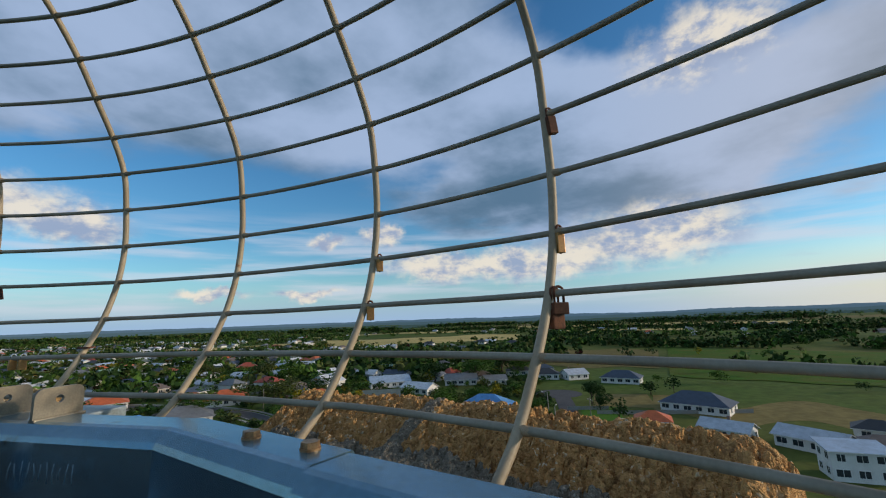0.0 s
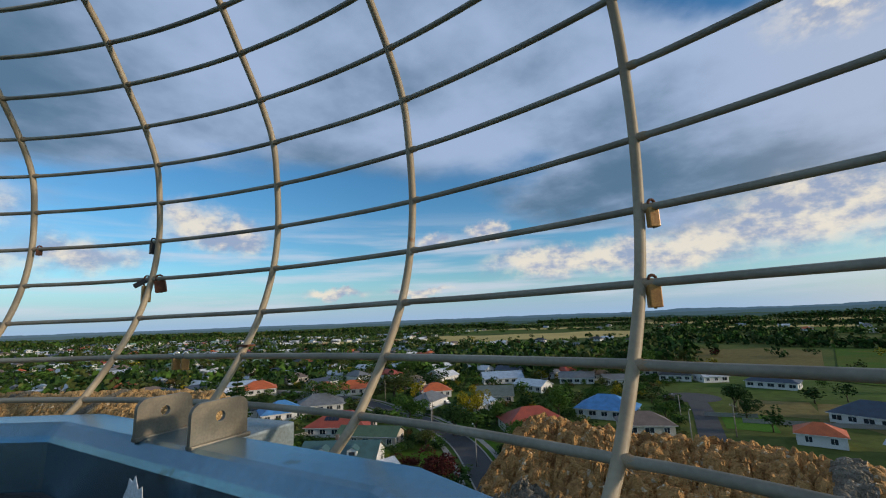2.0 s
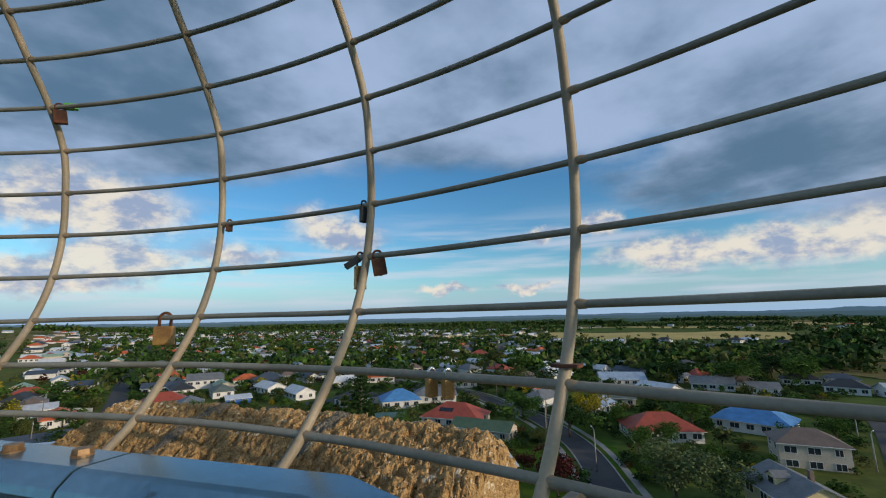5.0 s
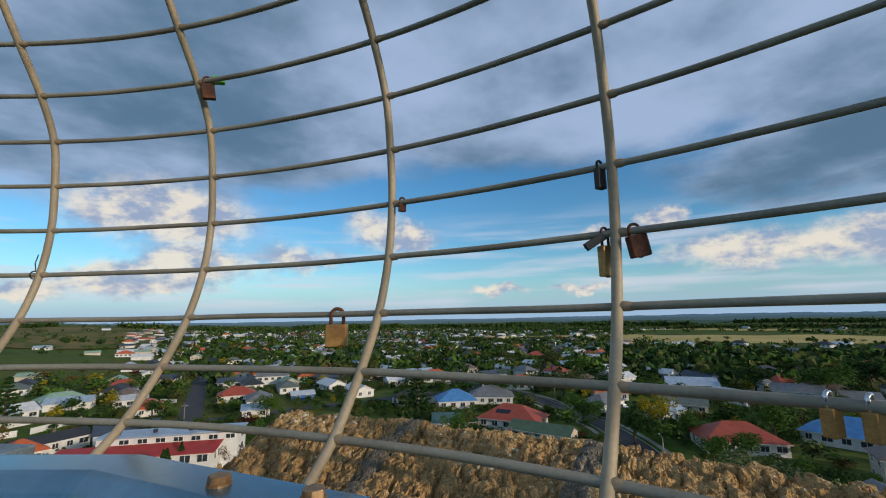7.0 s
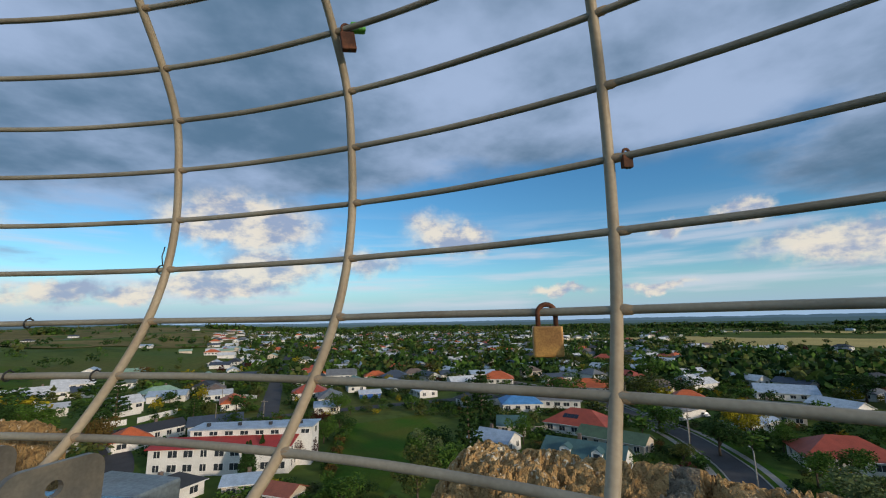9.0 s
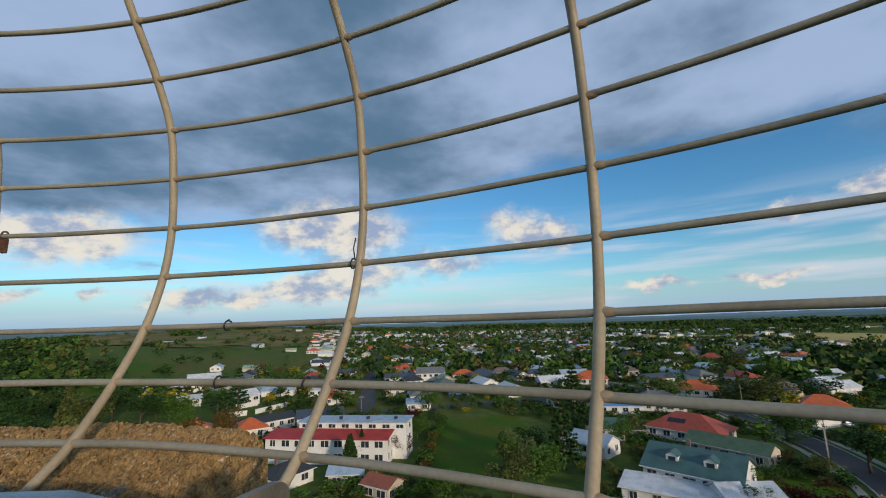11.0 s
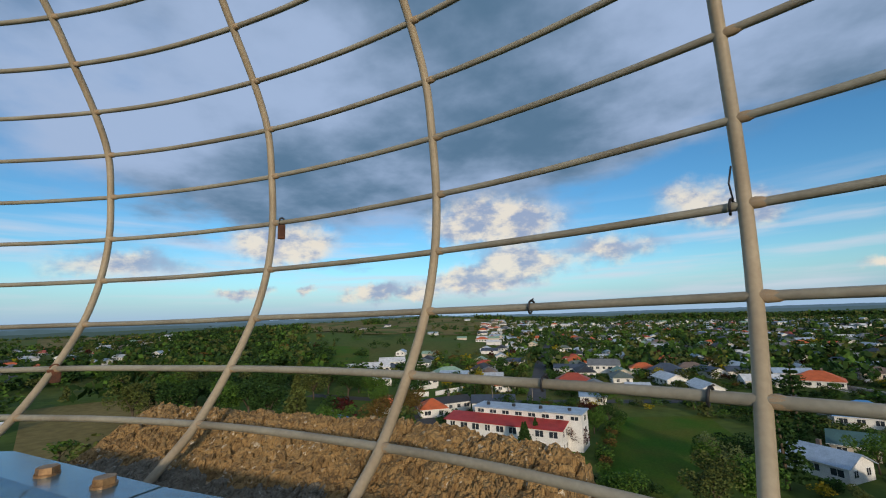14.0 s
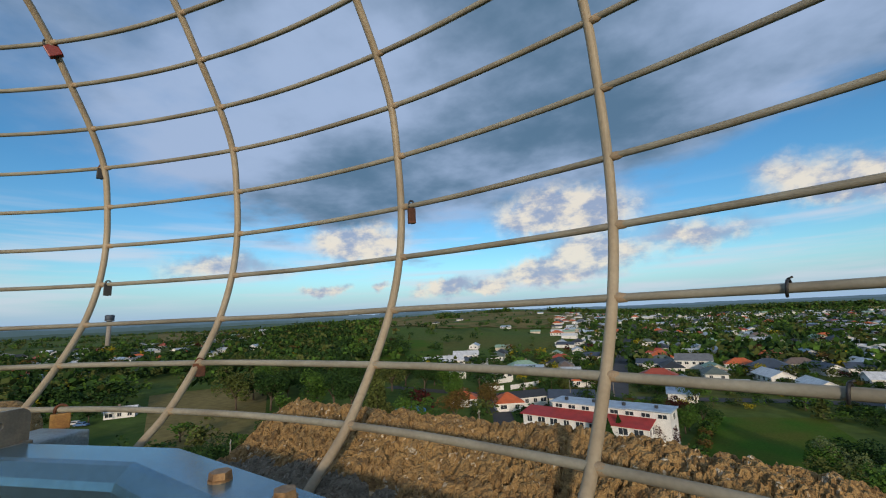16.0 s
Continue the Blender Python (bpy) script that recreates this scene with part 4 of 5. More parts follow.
def roof_bm(kind, w, d, h, rise, over=0.5, t=0.16):
    bm = bmesh.new()
    x, y = w / 2 + over, d / 2 + over
    if kind == "hip":
        r = max(w - d, 0.6) / 2
        low = [(-x, -y, h), (x, -y, h), (x, y, h), (-x, y, h)]
        top = [(-r, 0, h + rise), (r, 0, h + rise)]
        V = [bm.verts.new(p) for p in low] + [bm.verts.new(p) for p in top]
        U = [bm.verts.new((p[0], p[1], p[2] - t)) for p in low]
        for f in ((0, 1, 5, 4), (1, 2, 5), (2, 3, 4, 5), (3, 0, 4)):
            bm.faces.new([V[i] for i in f])
        for i in range(4):
            j = (i + 1) % 4
            bm.faces.new((U[i], U[j], V[j], V[i]))
        bm.faces.new(U[::-1])
    else:
        if kind == "gable":
            line = ((-y, h), (0, h + rise), (y, h))
        else:
            line = ((-y, h + rise), (y, h))
        A = [[bm.verts.new((s, p, q)) for p, q in line] for s in (-x, x)]
        B = [[bm.verts.new((s, p, q - t)) for p, q in line] for s in (-x, x)]
        n = len(line)
        for i in range(n - 1):
            bm.faces.new((A[0][i], A[1][i], A[1][i + 1], A[0][i + 1]))
            bm.faces.new((B[0][i + 1], B[1][i + 1], B[1][i], B[0][i]))
            for s in (0, 1):
                bm.faces.new((A[s][i], A[s][i + 1], B[s][i + 1], B[s][i]))
        for i in (0, n - 1):
            bm.faces.new((A[0][i], B[0][i], B[1][i], A[1][i]))
    bmesh.ops.recalc_face_normals(bm, faces=bm.faces)
    return bm


def wall_bm(kind, w, d, h, rise):
    bm = boxed(-w / 2, w / 2, -d / 2, d / 2, -0.3, h)
    if kind in ("gable", "shed"):
        peak = (0, h + rise * 0.94) if kind == "gable" else (-d / 2, h + rise * 0.9)
        for s in (-1, 1):
            a = [bm.verts.new((s * w / 2, q, z)) for q, z in ((-d / 2, h), peak, (d / 2, h))] if kind == "gable" else [bm.verts.new((s * w / 2, q, z)) for q, z in ((-d / 2, h), peak, (d / 2, h))]
            b = [bm.verts.new((v.co.x - s * 0.12, v.co.y, v.co.z)) for v in a]
            bm.faces.new(a if s > 0 else a[::-1])
            bm.faces.new(b[::-1] if s > 0 else b)
        if kind == "shed":
            box(bm, -w / 2, w / 2, -d / 2, -d / 2 + 0.12, h, h + rise * 0.88)
    return bm


WALL_WORDS = {"white": "white weatherboard", "cream": "cream", "yellow": "pale yellow", "blue": "blue"}
ROOF_WORDS = {"orange": "bright orange tiled", "orangebrown": "faded orange tiled", "red": "dark red", "rust": "rusty red", "blue": "bright blue metal", "slate": "dark slate-blue",
              "dark": "near-black", "grey": "grey", "greygreen": "grey-green", "brown": "brown-grey", "teal": "dark teal", "green": "dull green", "palegreen": "pale green",
              "metal_blue": "pale blue metal", "metal_pale": "pale grey metal", "metal_white": "white metal"}
HOUSES = []


def house(x, y, turn, w, d, h, roof, wall, kind="hip", storeys=1, solar=False, chimney=None, dormers=0):
    rng = random.Random(int(x * 7 + y * 13))
    ob = thing("house", (x, y, land(x, y)), turn, "%s %shouse with %s %s roof" % (WALL_WORDS[wall], "two-storey " if storeys == 2 else "", ROOF_WORDS[roof], {"hip": "hipped", "gable": "gabled", "shed": "sloping"}[kind]), "house", "houses of the town")
    HOUSES.append((x, y, max(w, d) * 0.62))
    rise = {"hip": 0.30, "gable": 0.27, "shed": 0.12}[kind] * d
    part("wall", wall_bm(kind, w, d, h, rise), WALLS[wall], ob)
    rf = part("roof", roof_bm(kind, w, d, h + 0.02, rise), ROOFS[roof], ob)
    wh = 1.2
    n = max(2, int(w / 3.0))
    for s in range(storeys):
        z0 = h - wh - 0.55 - s * 2.6
        if z0 < 0.2:
            continue
        for i in range(n):
            ww = rng.choice((1.2, 1.6, 2.0))
            window(ob, -w / 2 + w * (i + 0.5) / n, d / 2 + 0.02, z0, 0, min(ww, w / n - 0.5), wh)
        for sx in (-1, 1):
            for i in (-0.25, 0.25):
                window(ob, sx * (w / 2 + 0.02), d * i, z0, 90, 1.2, wh)
    if chimney is None:
        chimney = rng.random() < 0.4 and kind != "shed"
    if chimney:
        cx = rng.uniform(-0.2, 0.2) * w
        part("chimney", boxed(cx - 0.35, cx + 0.35, -d * 0.18 - 0.3, -d * 0.18 + 0.3, h + rise * 0.3, h + rise + 0.7, 0.03), ROOFS["brown"], rf)
    for i in range(dormers):
        dx = (i - (dormers - 1) / 2) * w / max(dormers, 1) * 0.8
        dm = part("dormer", wall_bm("gable", 2.2, 2.0, 1.5, 0.7), WALLS[wall], rf)
        dm.matrix_basis = pose(dx, d * 0.24, h + rise * 0.18, 0, 0, 90)
        dr = part("dormer_roof", roof_bm("gable", 2.2, 2.0, 1.52, 0.75, 0.2, 0.1), ROOFS[roof], rf)
        dr.matrix_basis = dm.matrix_basis.copy()
        f, p = window_meshes(1.2, 0.9)
        wn_ob = obj("window", p, None, dm)
        wn_ob.matrix_basis = pose(1.12, 0, 0.4, 0, 0, 90)
    gutter = bmesh.new()
    box(gutter, -w / 2 - 0.5, w / 2 + 0.5, d / 2 + 0.505, d / 2 + 0.6, h - 0.14, h - 0.02)
    part("gutter", gutter, TRIM, rf)
    if solar:
        slope = math.atan2(rise, d / 2 + 0.5)
        for i in range(4):
            pn = part("solar_panel", boxed(-0.5, 0.5, -0.8, 0.8, 0, 0.05), SOLAR, rf)
            pn.matrix_basis = Matrix.Translation((0.2 + i * 1.08, d * 0.27, h + rise * 0.47 + 0.13)) @ Matrix.Rotation(-slope, 4, "X")
    return ob


house(110.0, -25.0, 98, 9.0, 6.0, 5.2, "metal_blue", "white", kind="shed", storeys=2)
house(127.4, -22.8, 56, 12.5, 6.9, 2.6, "metal_pale", "white", kind="gable")
house(130.5, -7.0, 68, 10.7, 6.4, 2.6, "metal_pale", "white", kind="gable")
house(133.9, 9.7, 95, 8.6, 6.9, 2.6, "orange", "white")
house(162.0, -1.5, 75, 19.0, 10.9, 2.6, "slate", "white")
house(215.0, 27.2, 87, 16.4, 9.8, 2.6, "slate", "white")
house(221.0, 50.1, 133, 10.7, 8.6, 2.6, "metal_pale", "white", kind="gable")
house(218.0, 63.6, 106, 12.7, 8.9, 2.6, "dark", "white")
house(189.5, 97.6, 117, 15.2, 9.1, 2.6, "grey", "white", kind="gable")
house(192.9, 81.2, 123, 10.2, 7.1, 2.6, "grey", "white", kind="gable")
house(172.5, 128.5, 137, 19.0, 10.2, 2.6, "metal_blue", "white", kind="gable")
house(141.5, -37.3, 76, 8.5, 6.0, 2.6, "dark", "white")
house(126.0, -33.5, 96, 8.5, 6.0, 2.6, "brown", "cream")
house(200.0, 276.7, 144, 16.4, 13.1, 2.6, "red", "white")
house(162.0, 359.8, 156, 15.3, 12.2, 2.6, "grey", "white")
house(107.0, 69.3, 143, 16.5, 11.3, 2.8, "red", "white")
house(134.0, 59.1, 103, 17.0, 12.0, 2.8, "blue", "white")
house(113.5, 41.0, 125, 11.5, 8.1, 4.6, "brown", "cream", storeys=2)
house(82.4, 31.9, 51, 11.4, 9.1, 4.4, "grey", "yellow", kind="gable", storeys=2, dormers=1)
house(134.4, 103.5, 127, 13.7, 11.0, 2.6, "greygreen", "cream", kind="gable")
house(128.8, 130.8, 145, 12.2, 9.4, 2.6, "orange", "white")
house(69.0, 145.0, 164, 13.5, 11.2, 2.8, "blue", "white")
house(72.4, 112.0, 127, 17.5, 11.7, 2.6, "red", "white", solar=True)
house(84.9, 146.8, 150, 16.0, 11.2, 2.6, "grey", "white")
house(42.5, 104.0, 128, 10.5, 7.3, 2.8, "metal_blue", "white", kind="gable")
house(53.0, 117.0, 155, 7.5, 7.7, 2.6, "teal", "cream", kind="gable")
house(-72.4, 188.0, 227, 13.5, 9.0, 3.6, "metal_white", "white", kind="gable")
house(-92.9, 189.6, 207, 8.5, 6.0, 3.0, "metal_pale", "white", kind="gable")
house(-70.0, 223.0, 213, 14.4, 8.1, 2.6, "palegreen", "white")
house(-64.0, 136.3, 206, 8.5, 6.8, 2.6, "orange", "white")
house(-48.0, 135.6, 210, 8.5, 8.5, 2.6, "orange", "white")
house(-25.0, 94.1, 231, 8.5, 6.0, 2.6, "dark", "white")
house(-12.9, 93.8, 179, 6.5, 4.6, 2.2, "metal_blue", "cream", kind="gable")
house(-5.1, 86.9, 144, 6.0, 4.8, 2.0, "rust", "cream", kind="gable")
house(52.2, 79.6, 131, 15.2, 11.4, 4.2, "teal", "white", kind="gable", storeys=2, dormers=2)
house(70.7, 95.5, 121, 16.0, 6.8, 2.6, "green", "cream", kind="gable")
house(113.5, 168.0, 145, 15.8, 10.8, 2.6, "orange", "white")
house(105.0, 178.0, 149, 11.5, 9.6, 2.6, "orangebrown", "white")
house(87.0, 209.0, 158, 15.5, 11.1, 2.6, "orange", "white")
house(-5.1, 271.6, 181, 13.5, 12.2, 2.6, "orange", "white")
house(9.7, 244.7, 178, 15.4, 10.8, 4.0, "grey", "white", kind="gable", storeys=2)
house(-5.2, 198.9, 182, 14.0, 9.8, 2.6, "red", "white")
house(2.3, 162.8, 180, 8.5, 6.0, 2.6, "metal_blue", "white", kind="gable")
house(19.9, 189.9, 179, 8.8, 6.0, 2.0, "metal_white", "blue", kind="shed")
house(36.8, 228.9, 171, 16.7, 13.3, 2.6, "slate", "white")
house(47.4, 286.2, 170, 10.7, 8.6, 2.6, "orange", "white")
house(-43.0, 206.4, 192, 10.7, 6.4, 2.6, "metal_pale", "white", kind="gable")
house(38.2, 296.5, 173, 8.5, 6.8, 2.6, "grey", "white")
house(42.5, 76.1, 143, 11.0, 6.0, 2.6, "metal_white", "white", kind="shed")
house(49.2, 72.0, 137, 10.0, 6.0, 2.6, "metal_white", "white", kind="shed")
house(53.4, 70.5, 174, 8.5, 6.0, 3.0, "metal_white", "white", kind="gable")
house(-127.3, 228.7, 210, 13.4, 8.0, 3.0, "metal_pale", "white", kind="gable")
house(-117.9, 229.6, 213, 16.5, 9.9, 3.4, "metal_white", "white", kind="gable")
house(-45.0, 142.0, 223, 15.0, 6.2, 3.0, "dark", "white", kind="gable")
house(-70.4, 111.6, 213, 9.1, 6.4, 2.6, "blue", "white")
house(-173.4, 83.7, 232, 9.0, 4.6, 2.4, "metal_white", "white", kind="gable")
house(-377.3, 122.2, 253, 14.0, 8.4, 2.6, "red", "white")
house(-122.7, 223.9, 209, 17.4, 10.5, 2.6, "metal_white", "white", kind="gable")
house(-119.8, 257.7, 205, 16.1, 9.7, 3.5, "metal_white", "white", kind="gable")
house(-431.5, 214.7, 244, 12.5, 7.5, 2.6, "orange", "white")
house(-454.6, 326.4, 235, 14.8, 8.9, 3.0, "palegreen", "white")
house(-439.8, 357.9, 231, 22.3, 11.1, 3.0, "metal_white", "white")
house(-573.0, 522.8, 228, 13.7, 11.0, 5.0, "metal_white", "white", kind="gable")
house(235.3, 205.6, 131, 12.3, 9.8, 2.6, "grey", "white")
house(257.5, 163.3, 122, 8.9, 6.0, 2.6, "metal_blue", "white")
house(303.9, 131.4, 113, 10.6, 6.4, 2.6, "metal_blue", "white")
house(292.2, 149.7, 116, 8.7, 6.0, 2.6, "palegreen", "white")
house(202.2, 95.8, 125, 16.3, 8.1, 2.6, "brown", "white")
house(240.2, 71.6, 116, 10.7, 6.4, 2.6, "slate", "white")
house(227.8, 81.3, 119, 13.3, 8.0, 2.6, "dark", "white")

# the white flats with the red lean-to roof
flats = thing("apartment_block", (-34.2, 108.4, GROUND_Z), -12.5, "long white two-storey block of flats with red lean-to roof", "apartment block")
flats.scale = (1.17, 1.2, 1.03)
HOUSES += [(-25, 109, 10), (-15, 108, 10), (-5, 105, 10)]
part("front_wall", boxed(0, 25.2, 0, 4.2, -0.3, 5.6), WALLS["white"], flats)
part("upper_wall", boxed(4.9, 28.0, 4.25, 9.6, -0.3, 7.7), WALLS["white"], flats)
bm = bmesh.new()
q = [bm.verts.new(p) for p in ((-0.4, -0.55, 5.5), (25.6, -0.55, 5.5), (25.6, 4.24, 6.45), (-0.4, 4.24, 6.45))]
u = [bm.verts.new((v.co.x, v.co.y, v.co.z - 0.16)) for v in q]
bm.faces.new(q)
bm.faces.new(u[::-1])
for i in range(4):
    bm.faces.new((u[i], u[(i + 1) % 4], q[(i + 1) % 4], q[i]))
part("lean_to_roof", bm, roofmat("flats_red", (0.42, 0.035, 0.03)), flats, "red metal lean-to roof")
bm = bmesh.new()
for i in range(3):
    box(bm, 4.5 + i * 7.95, 4.5 + (i + 1) * 7.95 - 0.02, 3.9 - 0.3 * (i % 2), 9.9, 7.72 + 0.08 * i, 7.98 + 0.08 * i, 0.04)
top_roof = part("roof", bm, ROOFS["metal_blue"], flats, "pale blue low-pitched metal roof")
for k in range(4):
    part("roof_vent", boxed(7 + 6 * k, 7.6 + 6 * k, 6, 6.6, 7.95, 8.7, 0.05), ROOFS["dark"], top_roof)
for i in range(9):
    for z0 in (1.0, 3.7):
        window(flats, 1.6 + 2.75 * i, -0.02, z0, 180, 1.6 if i % 3 else 1.1, 1.3)
for i in range(8):
    window(flats, 6.4 + 2.9 * i, 4.22, 6.6, 180, 1.5, 0.8)
for z0 in (1.0, 3.7):
    for y0 in (1.2, 3.0):
        window(flats, 25.22, y0, z0, 90, 0.9, 1.3)
for z0 in (1.0, 3.7, 6.1):
    window(flats, 28.02, 7.0, z0, 90, 1.4, 1.2)

# ---- houses farther off, in streets ----
TEMPLATES = []
NEARBY = list(HOUSES)


def row_house(roof, wall, kind, w, d):
    h = house(0, 0, 0, w, d, 2.7, roof, wall, kind, chimney=False)
    HOUSES.pop()
    return h


for args in (("grey", "white", "hip", 13, 8.5), ("slate", "white", "gable", 14, 7.5), ("metal_pale", "white", "gable", 13, 7), ("orange", "white", "hip", 12, 8.5), ("dark", "white", "hip", 14, 8.5),
             ("metal_blue", "white", "gable", 14, 7), ("brown", "cream", "hip", 13, 8), ("red", "white", "hip", 12, 8), ("metal_white", "white", "gable", 14, 8), ("greygreen", "white", "hip", 12, 8),
             ("palegreen", "cream", "gable", 12, 7)):
    TEMPLATES.append(row_house(*args))
WEIGHTS = (5, 6, 6, 3, 5, 6, 3, 2, 7, 3, 2)


def free(x, y, r, things):
    return all((x - a) ** 2 + (y - b) ** 2 > (r + c) ** 2 for a, b, c in things)


LINES = [[Vector((p[0], p[1])) for p in line] for line in (MAIN, CLOSE, AVENUE, CROSS, BACK, FAR_A, FAR_B)]


def near_road(x, y, r):
    p = Vector((x, y))
    for line in LINES:
        for a, b in zip(line, line[1:]):
            ab = b - a
            t = min(max((p - a).dot(ab) / ab.length_squared, 0), 1)
            if (a + ab * t - p).length < r:
                return True
    return False


LAWNS = ((17, 118, 30), (20, 93, 15), (15, 134, 20))
rng = random.Random(21)
used = [False] * len(TEMPLATES)
PLOTS = []
count = 0
for tries in range(14000):
    az = rng.uniform(-20, 165)
    d = math.sqrt(rng.uniform(150 ** 2, 1200 ** 2))
    x, y = d * math.cos(radians(az)), d * math.sin(radians(az))
    keep = 0.0
    if 44 < az < 103:
        keep = 1.0 if d < 540 else (0.75 if az > 64 else 0.16)
        if d > 850:
            keep *= 0.5
    elif 103 <= az < 122:
        keep = 0.8 if d < 300 else 0.015
    elif 8 < az <= 44:
        keep = 0.75 if 140 < d < 270 and az > 24 else (0.35 if 270 <= d < 560 and az > 20 else (0.02 if d > 860 else 0.0))
    elif az <= 8:
        keep = 0.03 if d > 520 else 0.0
    elif az > 140:
        keep = 0.45 if 340 < d < 800 else 0.0
    if rng.random() > keep or count > 860:
        continue
    if not free(x, y, 5.5, HOUSES) or near_road(x, y, 9.5) or not free(x, y, 6, LAWNS):
        continue
    k = rng.choices(range(len(TEMPLATES)), WEIGHTS)[0]
    turn = (95 if (int(x / 60) + int(y / 60)) % 2 else 5) + rng.uniform(-12, 12) + rng.choice((0, 180))
    PLOTS.append((d, k, x, y, turn))
    HOUSES.append((x, y, 6))
    count += 1
PLOTS.sort()
far_v, far_f, far_m = [], [], []
far_mats = []
for i, (d, k, x, y, turn) in enumerate(PLOTS):
    m = pose(x, y, land(x, y), 0, 0, turn)
    if not used[k]:
        TEMPLATES[k].matrix_basis = m
        used[k] = True
    elif i < 225:
        copy_thing(TEMPLATES[k], m)
    else:
        for p in TEMPLATES[k].children_recursive:
            if p.name.startswith("gutter"):
                continue
            mm = m @ (p.matrix_basis if p.parent == TEMPLATES[k] else p.parent.matrix_basis @ p.matrix_basis)
            material = p.data.materials[0]
            if material not in far_mats:
                far_mats.append(material)
            o = len(far_v)
            far_v += [mm @ v.co for v in p.data.vertices]
            far_f += [tuple(o + q for q in f.vertices) for f in p.data.polygons]
            far_m += [far_mats.index(material)] * len(p.data.polygons)
me = pydata("far_houses", far_v, far_f)
for material in far_mats:
    me.materials.append(material)
me.polygons.foreach_set("material_index", far_m)
tagged(obj("far_houses", me, None), "far white houses with roofs of many colours", "houses", kind="stuff")

# far water tower on the ridge
wt = thing("water_tower", (-0.9155 * 640, 0.4022 * 640, land(-0.9155 * 640, 0.4022 * 640)), 0, "distant grey concrete water tower on a ridge", "water tower")
wz = 16.5 - wt.location.z
tube("shaft", [(0, 0, -1), (0, 0, wz - 8)], [2.6, 2.3], CONCRETE, wt, 14)
tube("tank", [(0, 0, wz - 8), (0, 0, wz - 7), (0, 0, wz - 1), (0, 0, wz)], [2.4, 4.6, 4.8, 3.6], ROOFS["slate"], wt, 16)
tube("railing", [(0, 0, wz - 7.4), (0, 0, wz - 6.6)], [5.0, 5.0], ROOFS["grey"], wt, 16)

# ---- trees ----


def leaf_cards(centres, size, rng_np, up=0.35):
    n = len(centres)
    a = rng_np.normal(size=(n, 3))
    a[:, 2] *= up
    a /= np.linalg.norm(a, axis=1)[:, None]
    b = np.cross(a, rng_np.normal(size=(n, 3)))
    b /= np.linalg.norm(b, axis=1)[:, None]
    s = size * rng_np.uniform(0.55, 1.3, (n, 1))
    a, b = a * s, b * s * 0.7
    v = np.stack([centres - a, centres - b * 0.9 + a * 0.1, centres + a, centres + b], 1).reshape(-1, 3)
    return v, np.arange(4 * n).reshape(-1, 4)


def crown_points(shape, n, g):
    if shape == "broad":
        lobes = 11
        c = g.normal(size=(lobes, 3)) * (0.20, 0.20, 0.13) + (0, 0, 0.62)
        c[0] = (0, 0, 0.64)
        r = g.uniform(0.15, 0.25, lobes)
        k = g.integers(0, lobes, n)
        d = g.normal(size=(n, 3))
        d /= np.linalg.norm(d, axis=1)[:, None]
        rad = r[k] * g.uniform(0.55, 1.08, n) ** 0.6
        p = c[k] + d * rad[:, None]
        p[:, 2] = np.maximum(p[:, 2], 0.16 + 0.1 * g.random(n))
        return p
    if shape == "cone":
        t = g.random(n) ** 0.75
        z = 0.08 + 0.92 * (1 - t)
        r = 0.30 * t ** 0.9 * g.uniform(0.5, 1.05, n)
        a = g.uniform(0, 2 * np.pi, n)
        r *= 1 + 0.25 * np.sin(a * 3 + z * 14)
        return np.stack([r * np.cos(a), r * np.sin(a), z], 1)
    if shape == "spire":
        t = g.random(n) ** 0.8
        z = 0.05 + 0.95 * (1 - t)
        r = 0.17 * np.minimum(t * 2.2, 1) * g.uniform(0.5, 1.05, n)
        a = g.uniform(0, 2 * np.pi, n)
        return np.stack([r * np.cos(a), r * np.sin(a), z], 1)
    # tiers: open whorls of branches
    tier = g.integers(0, 11, n)
    z0 = 0.14 + tier * 0.08
    reach = 0.32 * (1 - tier / 11.5)
    arm = g.integers(0, 6, n) * (2 * np.pi / 6) + tier * 0.5 + g.normal(size=n) * 0.10
    r = reach * g.random(n) ** 0.7
    return np.stack([r * np.cos(arm), r * np.sin(arm), z0 + 0.10 * r + g.normal(size=n) * 0.008], 1)


SHAPES = {"pine": "cone", "cypress": "spire", "norfolk": "tiers"}
TREE_MESH = {}


def tree_mesh(kind, detail, variant):
    key = (kind, detail, variant)
    if key not in TREE_MESH:
        g = np.random.default_rng(variant * 17 + len(kind) * 3 + detail)
        shape = SHAPES.get(kind, "broad")
        n, size = ((2700, 0.0255), (270, 0.064), (110, 0.098))[detail]
        leaf = {"pine": "olive", "cypress": "darkgreen", "norfolk": "darkgreen", "willow": "olive"}.get(kind, kind)
        v, f = leaf_cards(crown_points(shape, n, g), size, g)
        crown = pydata("crown", v.tolist(), f.tolist())
        crown.materials.append(LEAVES[leaf])
        tall = 0.93 if shape != "broad" else 0.62
        data = [tube_data([(0, 0, -0.03), (0.006, 0, 0.2), (0, 0.006, tall)], [0.030, 0.022, 0.006], 7)]
        limbs = 6 if shape == "broad" else 0
        for k in range(limbs):
            a = k * 2 * math.pi / max(limbs, 1) + variant
            data.append(tube_data([(0, 0, 0.2 + 0.04 * k), (0.1 * math.cos(a), 0.1 * math.sin(a), 0.38 + 0.04 * k), (0.2 * math.cos(a), 0.2 * math.sin(a), 0.55 + 0.03 * k)], [0.014, 0.010, 0.004], 5))
        vs, fs = [], []
        for dv, df in data:
            o = len(vs)
            vs += dv
            fs += [tuple(i + o for i in face) for face in df]
        trunk = pydata("trunk", vs, fs, True)
        trunk.materials.append(BARK)
        TREE_MESH[key] = (trunk, crown)
    return TREE_MESH[key]


